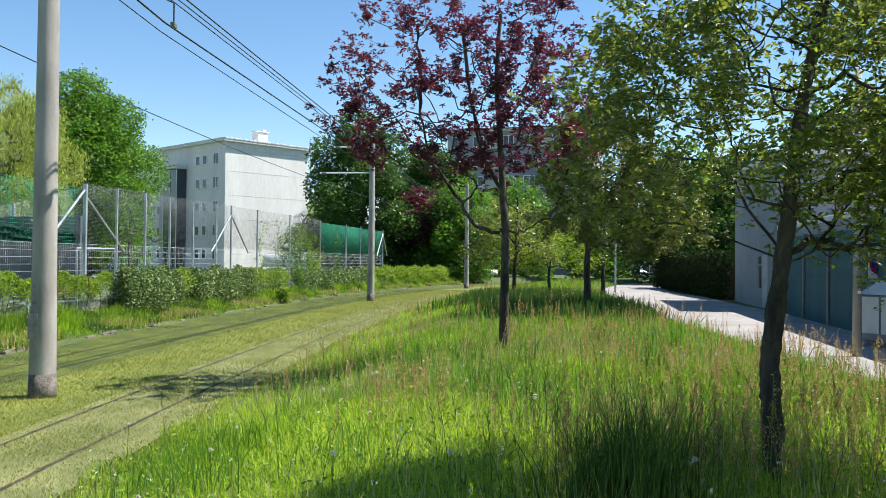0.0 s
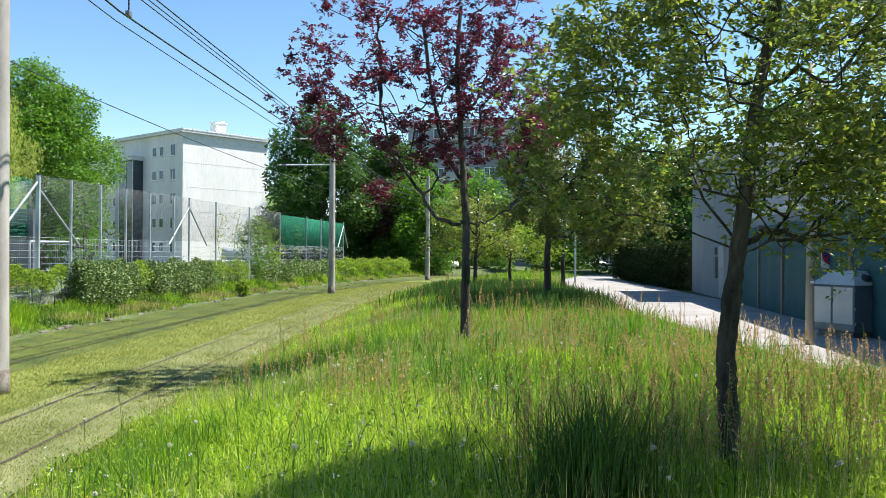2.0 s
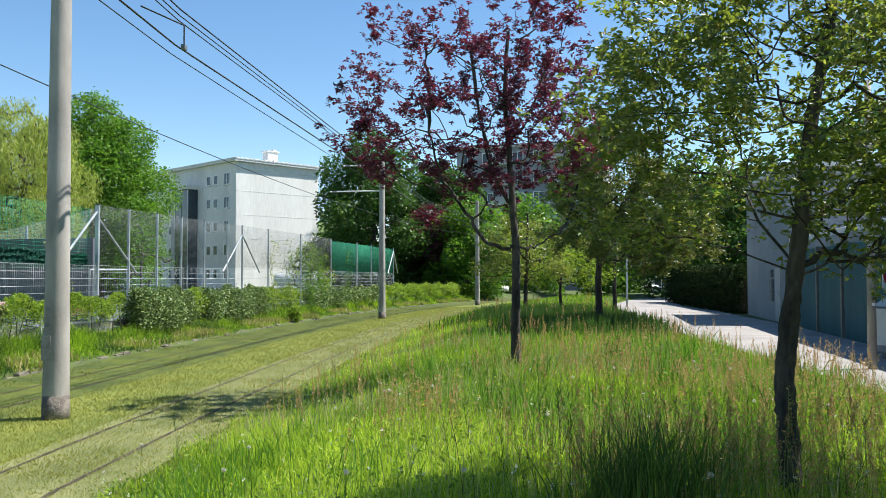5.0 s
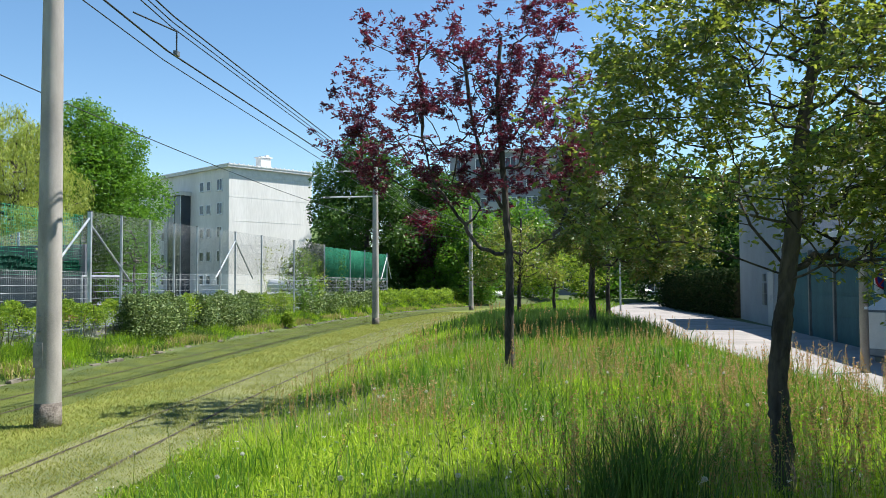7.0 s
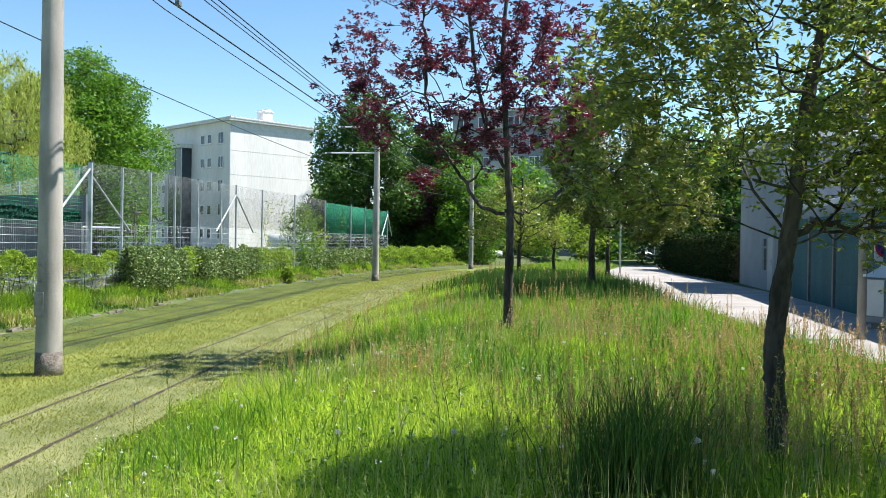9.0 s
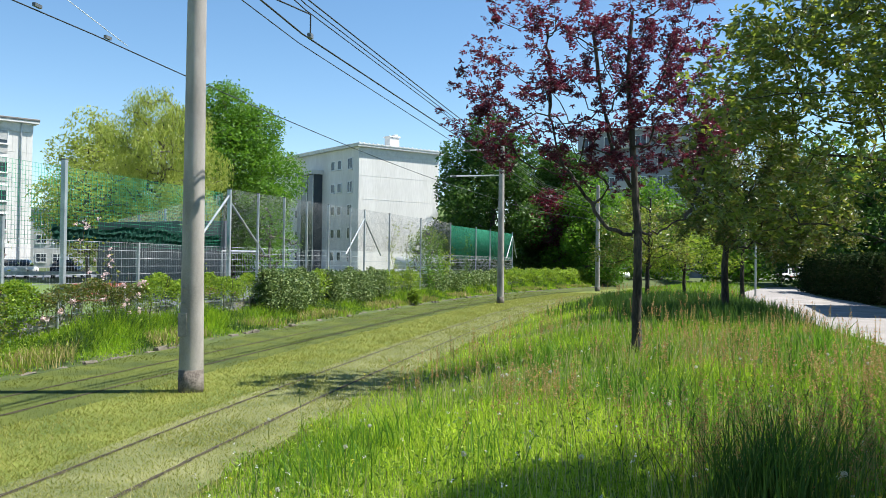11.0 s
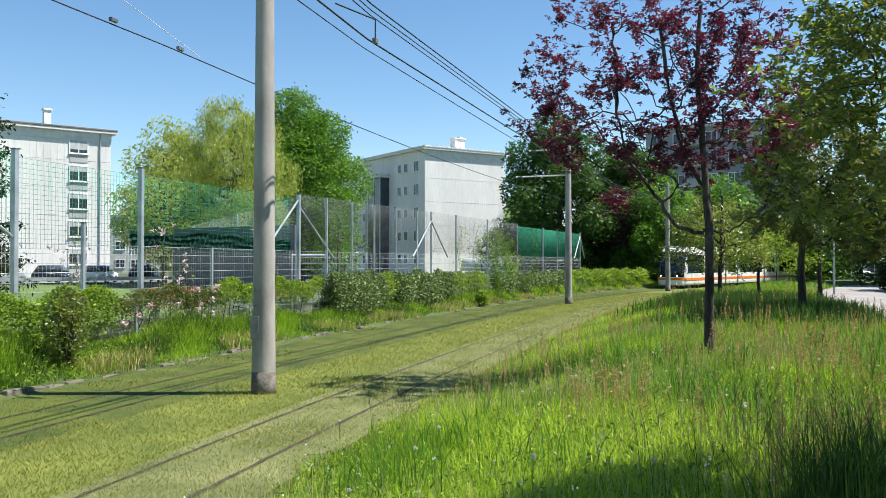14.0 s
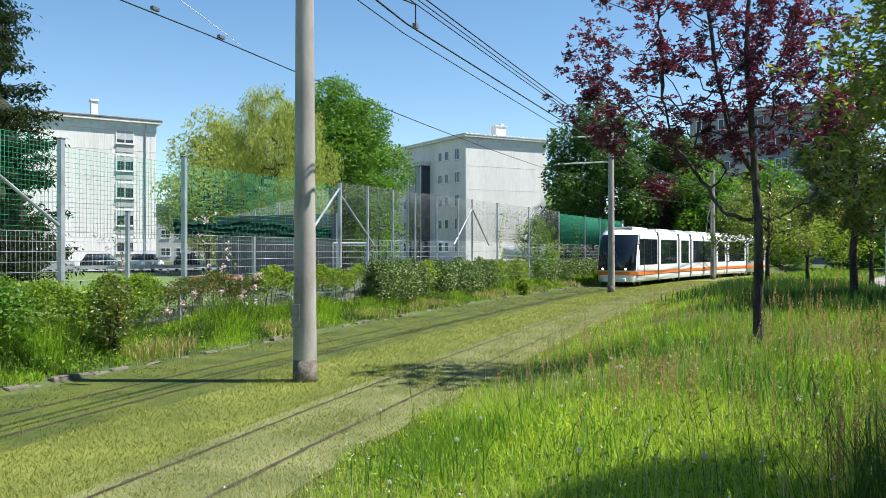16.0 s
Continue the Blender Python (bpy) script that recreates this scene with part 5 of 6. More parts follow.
# ---------- hedge and ivy on the low fence ----------
def hedge():
    low = thing("low_fence", "low wire mesh fence overgrown with ivy and roses", "fence")
    ys = np.arange(4, 74, 2.4)
    P = along(ys, -5.05)
    for k, p in enumerate(P):
        part("post", boxed((p[0], p[1], 0.75), (0.05, 0.05, 1.1)), M["steel"], low)
    for a, b in zip(P[:-1], P[1:]):
        panel_between(low, "mesh_panel", (*a, 0), (*b, 0), 0.36, 0.9, 0.08, 0.2, 0.003, M["mat"], 0.008)
    wall_pts = along(np.arange(4, 34, 2.0), -5.3)
    foot = tagged(new("low_wall"), "low pale concrete footing behind the wire fence", "wall", "", "structure")
    for a, b in zip(wall_pts[:-1], wall_pts[1:]):
        d = b - a
        w = part("wall_segment", boxed((0, 0, 0.47), (float(np.hypot(*d)) - 0.01, 0.14, 0.6), None, 0.01), M["concrete"], foot)
        w.matrix_local = pose((a[0] + b[0]) / 2, (a[1] + b[1]) / 2, 0, 0, 0, math.degrees(math.atan2(d[1], d[0])))
    kinds = [  # stretch, material, density, height, thickness, label
        ("hedge", 4, 15.2, "leaf_hedge", 1500, 1.42, 0.28, "loose green hedge with fresh shoots on the low fence"),
        ("rose_bush", 15.2, 19.0, "leaf_mixed", 700, 1.38, 0.25, "climbing rose with sparse leaves on the low fence"),
        ("hedge", 19.0, 25.2, "leaf_hedge", 950, 1.46, 0.26, "bright green vine over the low fence"),
        ("ivy", 25.2, 29.5, "leaf_ivy", 3000, 1.62, 0.55, "dense dark ivy mound on the low fence"),
        ("hedge", 29.5, 31.0, "leaf_hedge", 1200, 1.5, 0.38, "bright yellow-green bush on the low fence"),
        ("ivy", 31.0, 37.5, "leaf_ivy", 2200, 1.58, 0.5, "dense dark ivy on the low fence"),
        ("hedge", 37.5, 44, "leaf_hedge", 800, 1.5, 0.38, "yellow-green bushes on the low fence"),
        ("ivy", 44, 56, "leaf_ivy", 700, 1.42, 0.38, "dark green ivy hedge along the fence"),
        ("hedge", 56, 80, "leaf_hedge", 500, 1.5, 0.45, "clipped green hedge behind the tracks"),
    ]
    for name, y0, y1, mat, dens, h, th, lab in kinds:
        t = thing(name, lab, "hedge", "", None)
        n = int((y1 - y0) * dens * (2.1 if y0 < 24 else 1.7))
        yy = rng.uniform(y0, y1, n)
        big = 0.054 if y0 < 24 else (0.078 if y0 < 40 else 0.12)
        full = mat == "leaf_ivy"
        zz = (rng.uniform(-0.24, 1, n) if full else rng.beta(*((2.6, 1.2) if y0 < 10 else (5.0, 1.2) if y0 < 25 else (3.0, 1.3)), n)) * (h - 0.32 + 0.10 * np.sin(yy * 2.3) + 0.07 * np.sin(yy * 5.1 + 1))
        bulge = th * (0.6 + 0.4 * np.sin(zz * 3)) * (1 + 0.4 * np.sin(yy * 1.7))
        dd = -5.05 + np.clip(rng.normal(size=n) * 0.55, -1.2, 1.2) * bulge + (0.3 if full else 0)
        p = along(yy, 0.0)
        s = slope(yy)
        p = p + np.stack([dd, -dd * s], 1) / np.sqrt(1 + s * s)[:, None]
        v, f = (leaves if y0 < 30 else flat_leaves)(np.stack([p[:, 0], p[:, 1], 0.36 + zz], 1), big, droop=0.1, slim=0.75)
        quick("foliage", v, f, M[mat], t)
        st = []
        for _ in range(int((y1 - y0) * 3)):
            y = rng.uniform(y0, y1)
            q = along(np.array([y]), -5.05 + rng.normal() * 0.1)[0]
            hh = h * rng.uniform(0.7, 1.0)
            st.append(([np.array([q[0], q[1], 0.3]), np.array([q[0] + rng.normal() * 0.12, q[1] + rng.normal() * 0.12, 0.3 + hh * 0.5]), np.array([q[0] + rng.normal() * 0.2, q[1] + rng.normal() * 0.2, 0.3 + hh])], [0.012, 0.01, 0.005]))
        v, f = tubes(st, 5)
        tagged(quick("stem_work", v, f, M["bark"], t), kind="stuff")
        if name == "rose_bush":
            n = 14
            yy = rng.uniform(y0, y1, n)
            p = along(yy, -4.9)
            c = np.repeat(np.stack([p[:, 0], p[:, 1], rng.uniform(0.7, 1.5, n)], 1), 14, 0) + rng.normal(size=(n * 14, 3)) * 0.03
            v, f = leaves(c, 0.07, droop=-0.3, slim=0.9)
            quick("blossom", v, f, M["petal_pink"], t)


hedge()


def climber(x, y, h, mat="leaf_hedge", blossom=None, n=320):
    """A slender climbing plant on the ball fence."""
    t = thing("climbing_plant", "slender climbing rose on the ball-stop fence" if blossom else "slender green climber on the ball-stop fence", "plant", "climbers", Matrix.Translation((x, y, 0.36)))
    pts = [np.array([math.sin(z * 2.1) * 0.12, math.cos(z * 1.7) * 0.1, z]) for z in np.linspace(0, h, 10)]
    v, f = tubes([(pts, np.linspace(0.015, 0.005, 10))], 5)
    quick("stem", v, f, M["bark"], t)
    k = rng.integers(0, 10, n)
    c = np.array(pts)[k] + rng.normal(size=(n, 3)) * np.array([0.17, 0.2, 0.2])
    v, f = leaves(c, 0.09, droop=0.3, slim=0.6)
    quick("foliage", v, f, M[mat], t)
    if blossom:
        k = rng.integers(3, 10, 13)
        c = np.repeat(np.array(pts)[k] + rng.normal(size=(13, 3)) * 0.16, 10, 0) + rng.normal(size=(130, 3)) * 0.022
        v, f = leaves(c, 0.05, droop=-0.3, slim=0.9)
        quick("blossom", v, f, M[blossom], t)


climber(-11.75, 18.8, 2.6, "leaf_near", "petal_pink", 120)
climber(-11.7, 19.6, 1.9, "leaf_near", "petal_pink", 120)
climber(-12.1, 16.0, 2.2, "leaf_near", "petal_pink", 90)
climber(-11.4, 24.0, 3.2, "leaf_willow", None, 130)
climber(-9.0, 39.8, 3.3, "leaf_willow", None, 380)
climber(-8.7, 42.0, 3.4, "leaf_willow", None, 260)
climber(-8.2, 44.5, 2.7, "leaf_bright", None, 700)
climber(-7.9, 46.3, 2.9, "leaf_bright", None, 700)
climber(-7.1, 51.5, 3.2, "leaf_bright", None, 420)

dh = thing("clipped_hedge", "row of tall dark clipped thuja beside the lane", "hedge")
n = 26000
tt = rng.uniform(0, 1, n)
ha, hb = np.array([13.25, 41.6]), np.array([14.75, 62.0])
pp = ha + (hb - ha) * tt[:, None]
lobe = np.abs(np.sin(tt * 40))
zt = rng.uniform(0.0, 1.0, n) ** 0.8
w = np.sign(rng.normal(size=n)) * rng.uniform(0.45, 0.8, n) * (1 - 0.55 * zt ** 3) * (0.8 + 0.2 * lobe)
v, f = leaves(np.stack([pp[:, 0] + 0.6 + w, pp[:, 1] - w * 0.1, 0.27 + zt * (1.95 + 0.5 * lobe)], 1), 0.17, droop=-0.5, slim=0.5)
quick("foliage", v, f, M["needles"], dh)
# added dark box: shade between the thuja leaves, put into colour
part("dark_core", boxed((14.55, 51.8, 1.15), (0.6, 19.6, 1.75), Matrix.Rotation(radians(-4.2), 3, "Z"), 0.1), M["groove"], dh)


def shrub(name, label, x, y, h, r, mat, n, leaf):
    t = thing(name, label, "shrub", "", Matrix.Translation((x, y, float(height(x, y)))))
    st = []
    for k in range(14):
        a = rng.uniform(0, 6.28)
        e = np.array([math.cos(a) * r * 0.7, math.sin(a) * r * 0.7, h * rng.uniform(0.6, 0.95)])
        st.append(([np.array([0, 0, -0.05]), e * 0.5 + np.array([0, 0, 0.1]), e], [0.014, 0.01, 0.004]))
    v, f = tubes(st, 5)
    tagged(quick("stem_work", v, f, M["bark"], t), kind="stuff")
    c = crowd(n, [(0, 0, h * 0.5, r, r, h * 0.5), (0, 0, h * 0.7, r * 0.6, r * 0.6, h * 0.3)])
    c[:, 2] = np.abs(c[:, 2])
    v, f = fine_leaves(c, leaf, droop=-0.1, slim=0.6)
    quick("foliage", v, f, M[mat], t)


shrub("verge_shrub", "tall weedy green shrub by the low fence", -10.0, 12.9, 1.5, 0.4, "leaf_near", 1300, 0.075)
shrub("verge_shrub", "dark green weedy shrub by the low fence", -10.6, 11.0, 1.35, 0.6, "leaf_bright", 1500, 0.075)
shrub("verge_shrub", "low green shrub on the verge", -7.7, 38.5, 0.8, 0.35, "leaf_hedge", 900, 0.1)
tall_post = thing("fence_post", "thin galvanised post rising from the hedge", "post", "", Matrix.Translation((-10.95, 14.6, 0.3)))
part("shaft", boxed((0, 0, 1.25), (0.07, 0.07, 2.5), None, 0.006), M["steel"], tall_post)
part("cap", boxed((0, 0, 2.51), (0.08, 0.08, 0.03)), M["steel_dark"], tall_post)


# ---------- the tram ----------
LENGTHS = [5.6, 4.7, 2.8, 6.0, 2.8, 4.7, 5.6]
TRAM_D = -1.72


def shell(sections):
    """A loft through sections (y, half width, floor z, roof z, shoulder): rounded-top car body cross-sections."""
    bm = bmesh.new()
    rings = []
    for y, w, z0, z1, sh in sections:
        pts = [(-w * 0.96, z0), (-w, z0 + 0.15), (-w, z1 - sh * 1.6), (-w * 0.93, z1 - sh * 0.6), (-w * 0.78, z1 - 0.05), (-w * 0.5, z1),
               (w * 0.5, z1), (w * 0.78, z1 - 0.05), (w * 0.93, z1 - sh * 0.6), (w, z1 - sh * 1.6), (w, z0 + 0.15), (w * 0.96, z0)]
        rings.append([bm.verts.new((x, y, z)) for x, z in pts])
    for a, b in zip(rings[:-1], rings[1:]):
        n = len(a)
        for i in range(n):
            bm.faces.new((a[i], a[(i + 1) % n], b[(i + 1) % n], b[i]))
    bm.faces.new(rings[0][::-1]), bm.faces.new(rings[-1])
    bmesh.ops.recalc_face_normals(bm, faces=bm.faces)
    return bm


def tram_module(tram, L, kind):
    """A module that reaches from y = 0 back to y = -L (the tram heads towards +y)."""
    W = 1.15
    if kind == "front":
        secs = [(-L + 0.18, W, 0.28, 3.32, 0.3), (-2.2, W, 0.28, 3.34, 0.3), (-0.72, W * 0.99, 0.28, 3.3, 0.33)]
    elif kind == "rear":
        secs = [(-0.18, W, 0.28, 3.32, 0.3), (-L + 1.2, W, 0.28, 3.38, 0.3), (-L + 0.4, W * 0.9, 0.28, 3.25, 0.35), (-L, W * 0.78, 0.34, 2.6, 0.4)]
    else:
        secs = [(-0.18, W, 0.28, 3.32, 0.3), (-L + 0.18, W, 0.28, 3.32, 0.3)]
    bm = shell(secs)
    if kind == "front":  # the front end leans back with the windscreen
        for v in bm.verts:
            if v.co.y > -1:
                v.co.y += float(np.interp(v.co.z, [1.3, 1.8, 2.3, 2.75, 3.05, 3.3], [0, -0.08, -0.24, -0.48, -0.74, -1.1]))
    body = part("module", bm, M["tram_white"], tram, "white tram car body module")
    body.data.shade_smooth() if kind != "mid" else None
    part("bellows", boxed((0, -L, 1.75), (2.22, 0.4, 2.86), None, 0.05), M["tram_dark"], body) if kind != "rear" else None
    y0, y1 = (-L + 0.2, -0.72) if kind == "front" else ((-L + 1.3, -0.14) if kind == "rear" else (-L + 0.2, -0.2))
    for s in (-1, 1):
        part("orange_stripe", boxed((s * (W + 0.006), (y0 + y1) / 2, 0.76), (0.016, y1 - y0, 0.19)), M["tram_orange"], body)
        part("skirt_line", boxed((s * (W + 0.004), (y0 + y1) / 2, 0.64), (0.012, y1 - y0, 0.02)), M["tram_dark"], body)
        if kind == "front":
            spans = [(-2.1, -1.22), (-L + 0.35, -2.2)]
        else:
            spans = [(y0 + 0.35, y1 - 0.35)]
        for a, b in spans:
            part("window_band", boxed((s * (W + 0.004), (a + b) / 2, 1.98), (0.014, b - a, 1.5), None, 0.003), M["tram_glass"], body)
            if b - a > 2.2:
                part("window_bar", boxed((s * (W + 0.012), (a + b) / 2, 1.98), (0.012, 0.05, 1.48)), M["tram_dark"], body)
        if kind == "front":
            part("door_frame", boxed((s * (W + 0.012), -2.15, 1.7), (0.012, 0.06, 2.2)), M["tram_dark"], body)
    part("roof_box", boxed((0, -L / 2, 3.36), (1.5, L * 0.6, 0.1), None, 0.03), M["trim"], body)
    if kind == "front":
        rows_n = [(1.02, -0.06, 0.28), (1.06, 0.0, 0.5), (1.08, 0.02, 0.9), (1.09, 0.02, 1.3), (1.1, -0.06, 1.8), (1.1, -0.22, 2.3), (1.09, -0.46, 2.75), (1.06, -0.72, 3.05), (0.98, -1.0, 3.24), (0.85, -1.35, 3.34)]

        def nose(z0, z1, u1, push, n=11):
            bm = bmesh.new()
            zs = np.linspace(z0, z1, n)
            R = np.array(rows_n)
            grid = []
            for z in zs:
                w, y = np.interp(z, R[:, 2], R[:, 0]), np.interp(z, R[:, 2], R[:, 1])
                grid.append([bm.verts.new(((w + push) * math.sin(u * math.pi / 2), y + push - 0.78 * (1 - math.cos(u * math.pi / 2)) ** 1.25, z)) for u in np.linspace(-u1, u1, 21)])
            for a, b in zip(grid[:-1], grid[1:]):
                for i in range(20):
                    bm.faces.new((a[i], a[i + 1], b[i + 1], b[i]))
            return bm
        part("nose", nose(0.28, 3.34, 1.0, 0.0, 24), M["tram_white"], body, "", True)
        wsh = part("windscreen", nose(0.93, 2.95, 0.9, 0.018), M["tram_glass"], body, "large dark curved windscreen", True)
        for u in (-0.3, 0.3):
            part("wiper", rodded((u, 0.06, 1.2), (u + 0.25, -0.08, 2.0), 0.012), M["tram_dark"], wsh)
        part("front_stripe", nose(0.68, 0.88, 1.0, 0.016, 3), M["tram_orange"], body, "orange stripe across the nose", True)
        part("bumper", boxed((0, -0.12, 0.4), (1.3, 0.3, 0.22), None, 0.06), M["tram_white"], body)
        for u in (-0.66, 0.66):
            part("headlight", rodded((u, -0.25, 1.02), (u, -0.02, 1.02), 0.06, n=20), lamp_glow, body, "lit round headlight")
        for s in (-1, 1):
            mir = part("mirror", boxed((s * 1.36, -0.5, 2.25), (0.1, 0.12, 0.38), None, 0.03), M["tram_dark"], body)
            part("mirror_arm", rodded((s * 1.08, -0.5, 2.4), (s * 1.34, -0.5, 2.4), 0.018), M["tram_dark"], mir)
        for k in range(6):
            part("lettering", boxed((W * 0.97, -1.95 - k * 0.16, 3.0 + 0.03 * (k % 2)), (0.012, 0.1, 0.12), Matrix.Rotation(radians(20), 3, "Y")), M["tram_dark"], body)
        part("display", boxed((0, -0.56, 2.8), (0.9, 0.05, 0.16)), M["tram_dark"], body)
    if kind in ("front", "rear", "mid") and L < 3 or kind != "mid":
        yy = -L / 2
        for dy in (-0.6, 0.6):
            for s in (-0.5, 0.5):
                part("wheel", rodded((s - 0.06, yy + dy, 0.3), (s + 0.06, yy + dy, 0.3), 0.29, n=20), M["steel_dark"], body)
    return body


tram = thing("tram", "white low-floor articulated tram with orange stripe and dark windows", "tram")
modules = []
for i, L in enumerate(LENGTHS):
    modules.append(tram_module(tram, L, "front" if i == 0 else ("rear" if i == len(LENGTHS) - 1 else "mid")))
roof_m = modules[4]
bm = bmesh.new()
rod(bm, (-0.4, -2.6, 3.5), (0.0, -1.6, 4.5), 0.025)
rod(bm, (0.4, -2.6, 3.5), (0.0, -1.6, 4.5), 0.025)
rod(bm, (0, -1.6, 4.5), (0, -2.4, 5.6), 0.025)
rod(bm, (-0.7, -2.4, 5.66), (0.7, -2.4, 5.66), 0.03)
part("pantograph", bm, M["steel_dark"], roof_m)

# arc length along the far track; the tram comes towards smaller y
_off = along(_ys, TRAM_D)
_oarc = np.concatenate([[0], np.cumsum(np.hypot(*np.diff(_off, axis=0).T))])


def on_track(s):
    return np.array([np.interp(s, _oarc, _off[:, 0]), np.interp(s, _oarc, _off[:, 1])])


S_END = float(np.interp(48.6, _off[:, 1], _oarc))
SPEED = 11.1


def module_pose(front_s, i):
    a = front_s + sum(LENGTHS[:i])
    p, q = on_track(a), on_track(a + LENGTHS[i])
    d = p - q
    return pose(p[0], p[1], 0.0, 0, 0, math.degrees(math.atan2(d[1], d[0])) - 90)


def motions():
    times = [k * 0.5 for k in range(33)]
    lead = []
    for t in times:
        lead.append((t, module_pose(S_END + SPEED * (16 - t), 0)))
    walk(tram, lead)
    for i, m in enumerate(modules):
        walk(m, [(t, p.inverted() @ module_pose(S_END + SPEED * (16 - t), i)) for t, p in lead])


# ---------- grass ----------
def blades(x, y, h, w, lean=0.35, z=None, slender=False):
    """Bent tapered blades of grass: 5 vertices, 3 triangles each, or one triangle."""
    n = len(x)
    z = height(x, y) if z is None else z
    base = np.stack([x, y, z - 0.02], 1)
    a = rng.uniform(0, 2 * np.pi, n)
    s = np.stack([np.cos(a), np.sin(a), np.zeros(n)], 1)
    b = rng.uniform(0, 2 * np.pi, n)
    bend = np.stack([np.cos(b), np.sin(b), np.zeros(n)], 1) * (rng.uniform(0.05, 1, n) * lean * h)[:, None]
    up = np.zeros((n, 3))
    up[:, 2] = h
    ww = np.asarray(w)[:, None] if np.ndim(w) else w
    if slender:
        v = np.stack([base - s * ww / 2, base + s * ww / 2, base + up * 0.95 + bend], 1)
        return v.reshape(-1, 3), np.arange(n)[:, None] * 3 + np.array([[0, 1, 2]])
    v = np.stack([base - s * ww / 2, base + s * ww / 2, base + up * 0.55 + bend * 0.35 + s * ww * 0.38, base + up * 0.55 + bend * 0.35 - s * ww * 0.38, base + up * 0.95 + bend], 1)
    k = np.arange(n)[:, None] * 5
    f = np.concatenate([k + np.array([[0, 1, 2]]), k + np.array([[0, 2, 3]]), k + np.array([[3, 2, 4]])])
    return v.reshape(-1, 3), f


def patchy(x, y, s=1.0):
    return 0.5 + 0.25 * np.sin(x * 0.9 * s + 1.7 * np.sin(y * 0.5 * s)) + 0.25 * np.sin(y * 0.8 * s + 1.3 * np.sin(x * 0.7 * s + 2))


def scatter(n, y0, y1, near=1.0):
    """Points in the meadow, denser towards the camera."""
    out = []
    while sum(len(o) for o in out) < n:
        y = y0 * (y1 / y0) ** rng.uniform(0, 1, n)
        x = rng.uniform(-1, 1, n) * (y * 0.95 + 3)
        d = across(x, y)
        ok = (d > 2.75 + 0.12 * np.sin(y * 3)) & (x < np.interp(y, ROAD[:, 1], ROAD[:, 0]) - 0.05)
        out.append(np.stack([x[ok], y[ok]], 1))
    return np.concatenate(out)[:n].T


def meadow():
    x, y = scatter(235000, 1.6, 75)
    r = np.hypot(x, y)
    d = across(x, y)
    p = patchy(x, y)
    edge = smooth(2.7, 3.8, d)
    h = (0.095 + 0.14 * p) * rng.uniform(0.55, 1.25, len(x)) * (0.55 + 0.45 * edge) * (1 + 0.2 * smooth(10, 30, r))
    w = 0.0035 + 0.00085 * r
    far = y > 9
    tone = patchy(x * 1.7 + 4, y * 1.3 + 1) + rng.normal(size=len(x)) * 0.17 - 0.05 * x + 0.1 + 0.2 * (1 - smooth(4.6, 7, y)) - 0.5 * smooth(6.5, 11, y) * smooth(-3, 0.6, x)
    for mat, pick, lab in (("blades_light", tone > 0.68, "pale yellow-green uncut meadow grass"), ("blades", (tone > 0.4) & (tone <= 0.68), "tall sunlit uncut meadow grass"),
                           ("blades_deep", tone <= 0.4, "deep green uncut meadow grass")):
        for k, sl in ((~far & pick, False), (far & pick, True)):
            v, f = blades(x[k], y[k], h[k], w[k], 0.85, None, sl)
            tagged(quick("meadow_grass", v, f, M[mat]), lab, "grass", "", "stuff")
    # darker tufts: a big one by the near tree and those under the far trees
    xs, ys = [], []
    # far clumps put a darker colour on the ground beneath the crowns
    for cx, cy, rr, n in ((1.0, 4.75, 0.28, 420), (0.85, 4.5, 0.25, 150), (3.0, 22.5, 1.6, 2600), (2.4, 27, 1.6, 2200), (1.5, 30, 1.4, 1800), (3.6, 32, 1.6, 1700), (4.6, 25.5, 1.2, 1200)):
        q = rng.normal(size=(n, 2)) * rr * 0.6
        xs.append(cx + q[:, 0]), ys.append(cy + q[:, 1])
    big = sum(len(a) for a in xs)
    cx, cy = scatter(130, 6.0, 26)
    for a, b in zip(cx, cy):
        if rng.uniform(0, 1) < 0.25 + 0.6 * smooth(-1.0, 3.0, a) and across(np.array([a]), np.array([b]))[0] > 3.5:
            q = rng.normal(size=(int(rng.integers(25, 75)), 2)) * rng.uniform(0.08, 0.3)
            xs.append(a + q[:, 0]), ys.append(b + q[:, 1])
    x, y = np.concatenate(xs), np.concatenate(ys)
    r = np.hypot(x, y)
    h, w = rng.uniform(0.45, 0.85, len(x)), 0.006 + 0.0009 * r
    v, f = blades(x[big:], y[big:], 0.58 * h[big:], w[big:], 0.6)
    tagged(quick("low_grass_tufts", v, f, M["leaf_bright"]), "scattered green tufts of taller grass", "grass", "", "stuff")
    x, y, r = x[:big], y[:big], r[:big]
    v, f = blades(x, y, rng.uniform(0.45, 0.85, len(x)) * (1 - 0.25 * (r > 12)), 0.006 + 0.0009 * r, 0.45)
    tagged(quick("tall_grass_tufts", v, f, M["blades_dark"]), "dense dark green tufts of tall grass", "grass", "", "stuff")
    # stems with reddish seeds
    x, y = scatter(4600, 4.6, 46)
    k = patchy(x + 3, y + 5, 1.6) + rng.normal(size=len(x)) * 0.1 > 0.66 - 0.22 * smooth(-1, 2, x) * (1 - smooth(9, 14, y)) + 0.16 * smooth(14, 22, y)
    x, y = x[k], y[k]
    k = (across(x, y) > 3.6) & ((x > -0.3 - 0.9 * rng.uniform(0, 1, len(x))) | (y > 9))
    x, y = x[k], y[k]
    n = len(x)
    r = np.hypot(x, y)
    h = rng.uniform(0.38, 0.72, n)
    z = height(x, y)
    tip = np.stack([x + rng.normal(size=n) * 0.07, y + rng.normal(size=n) * 0.07, z + h], 1)
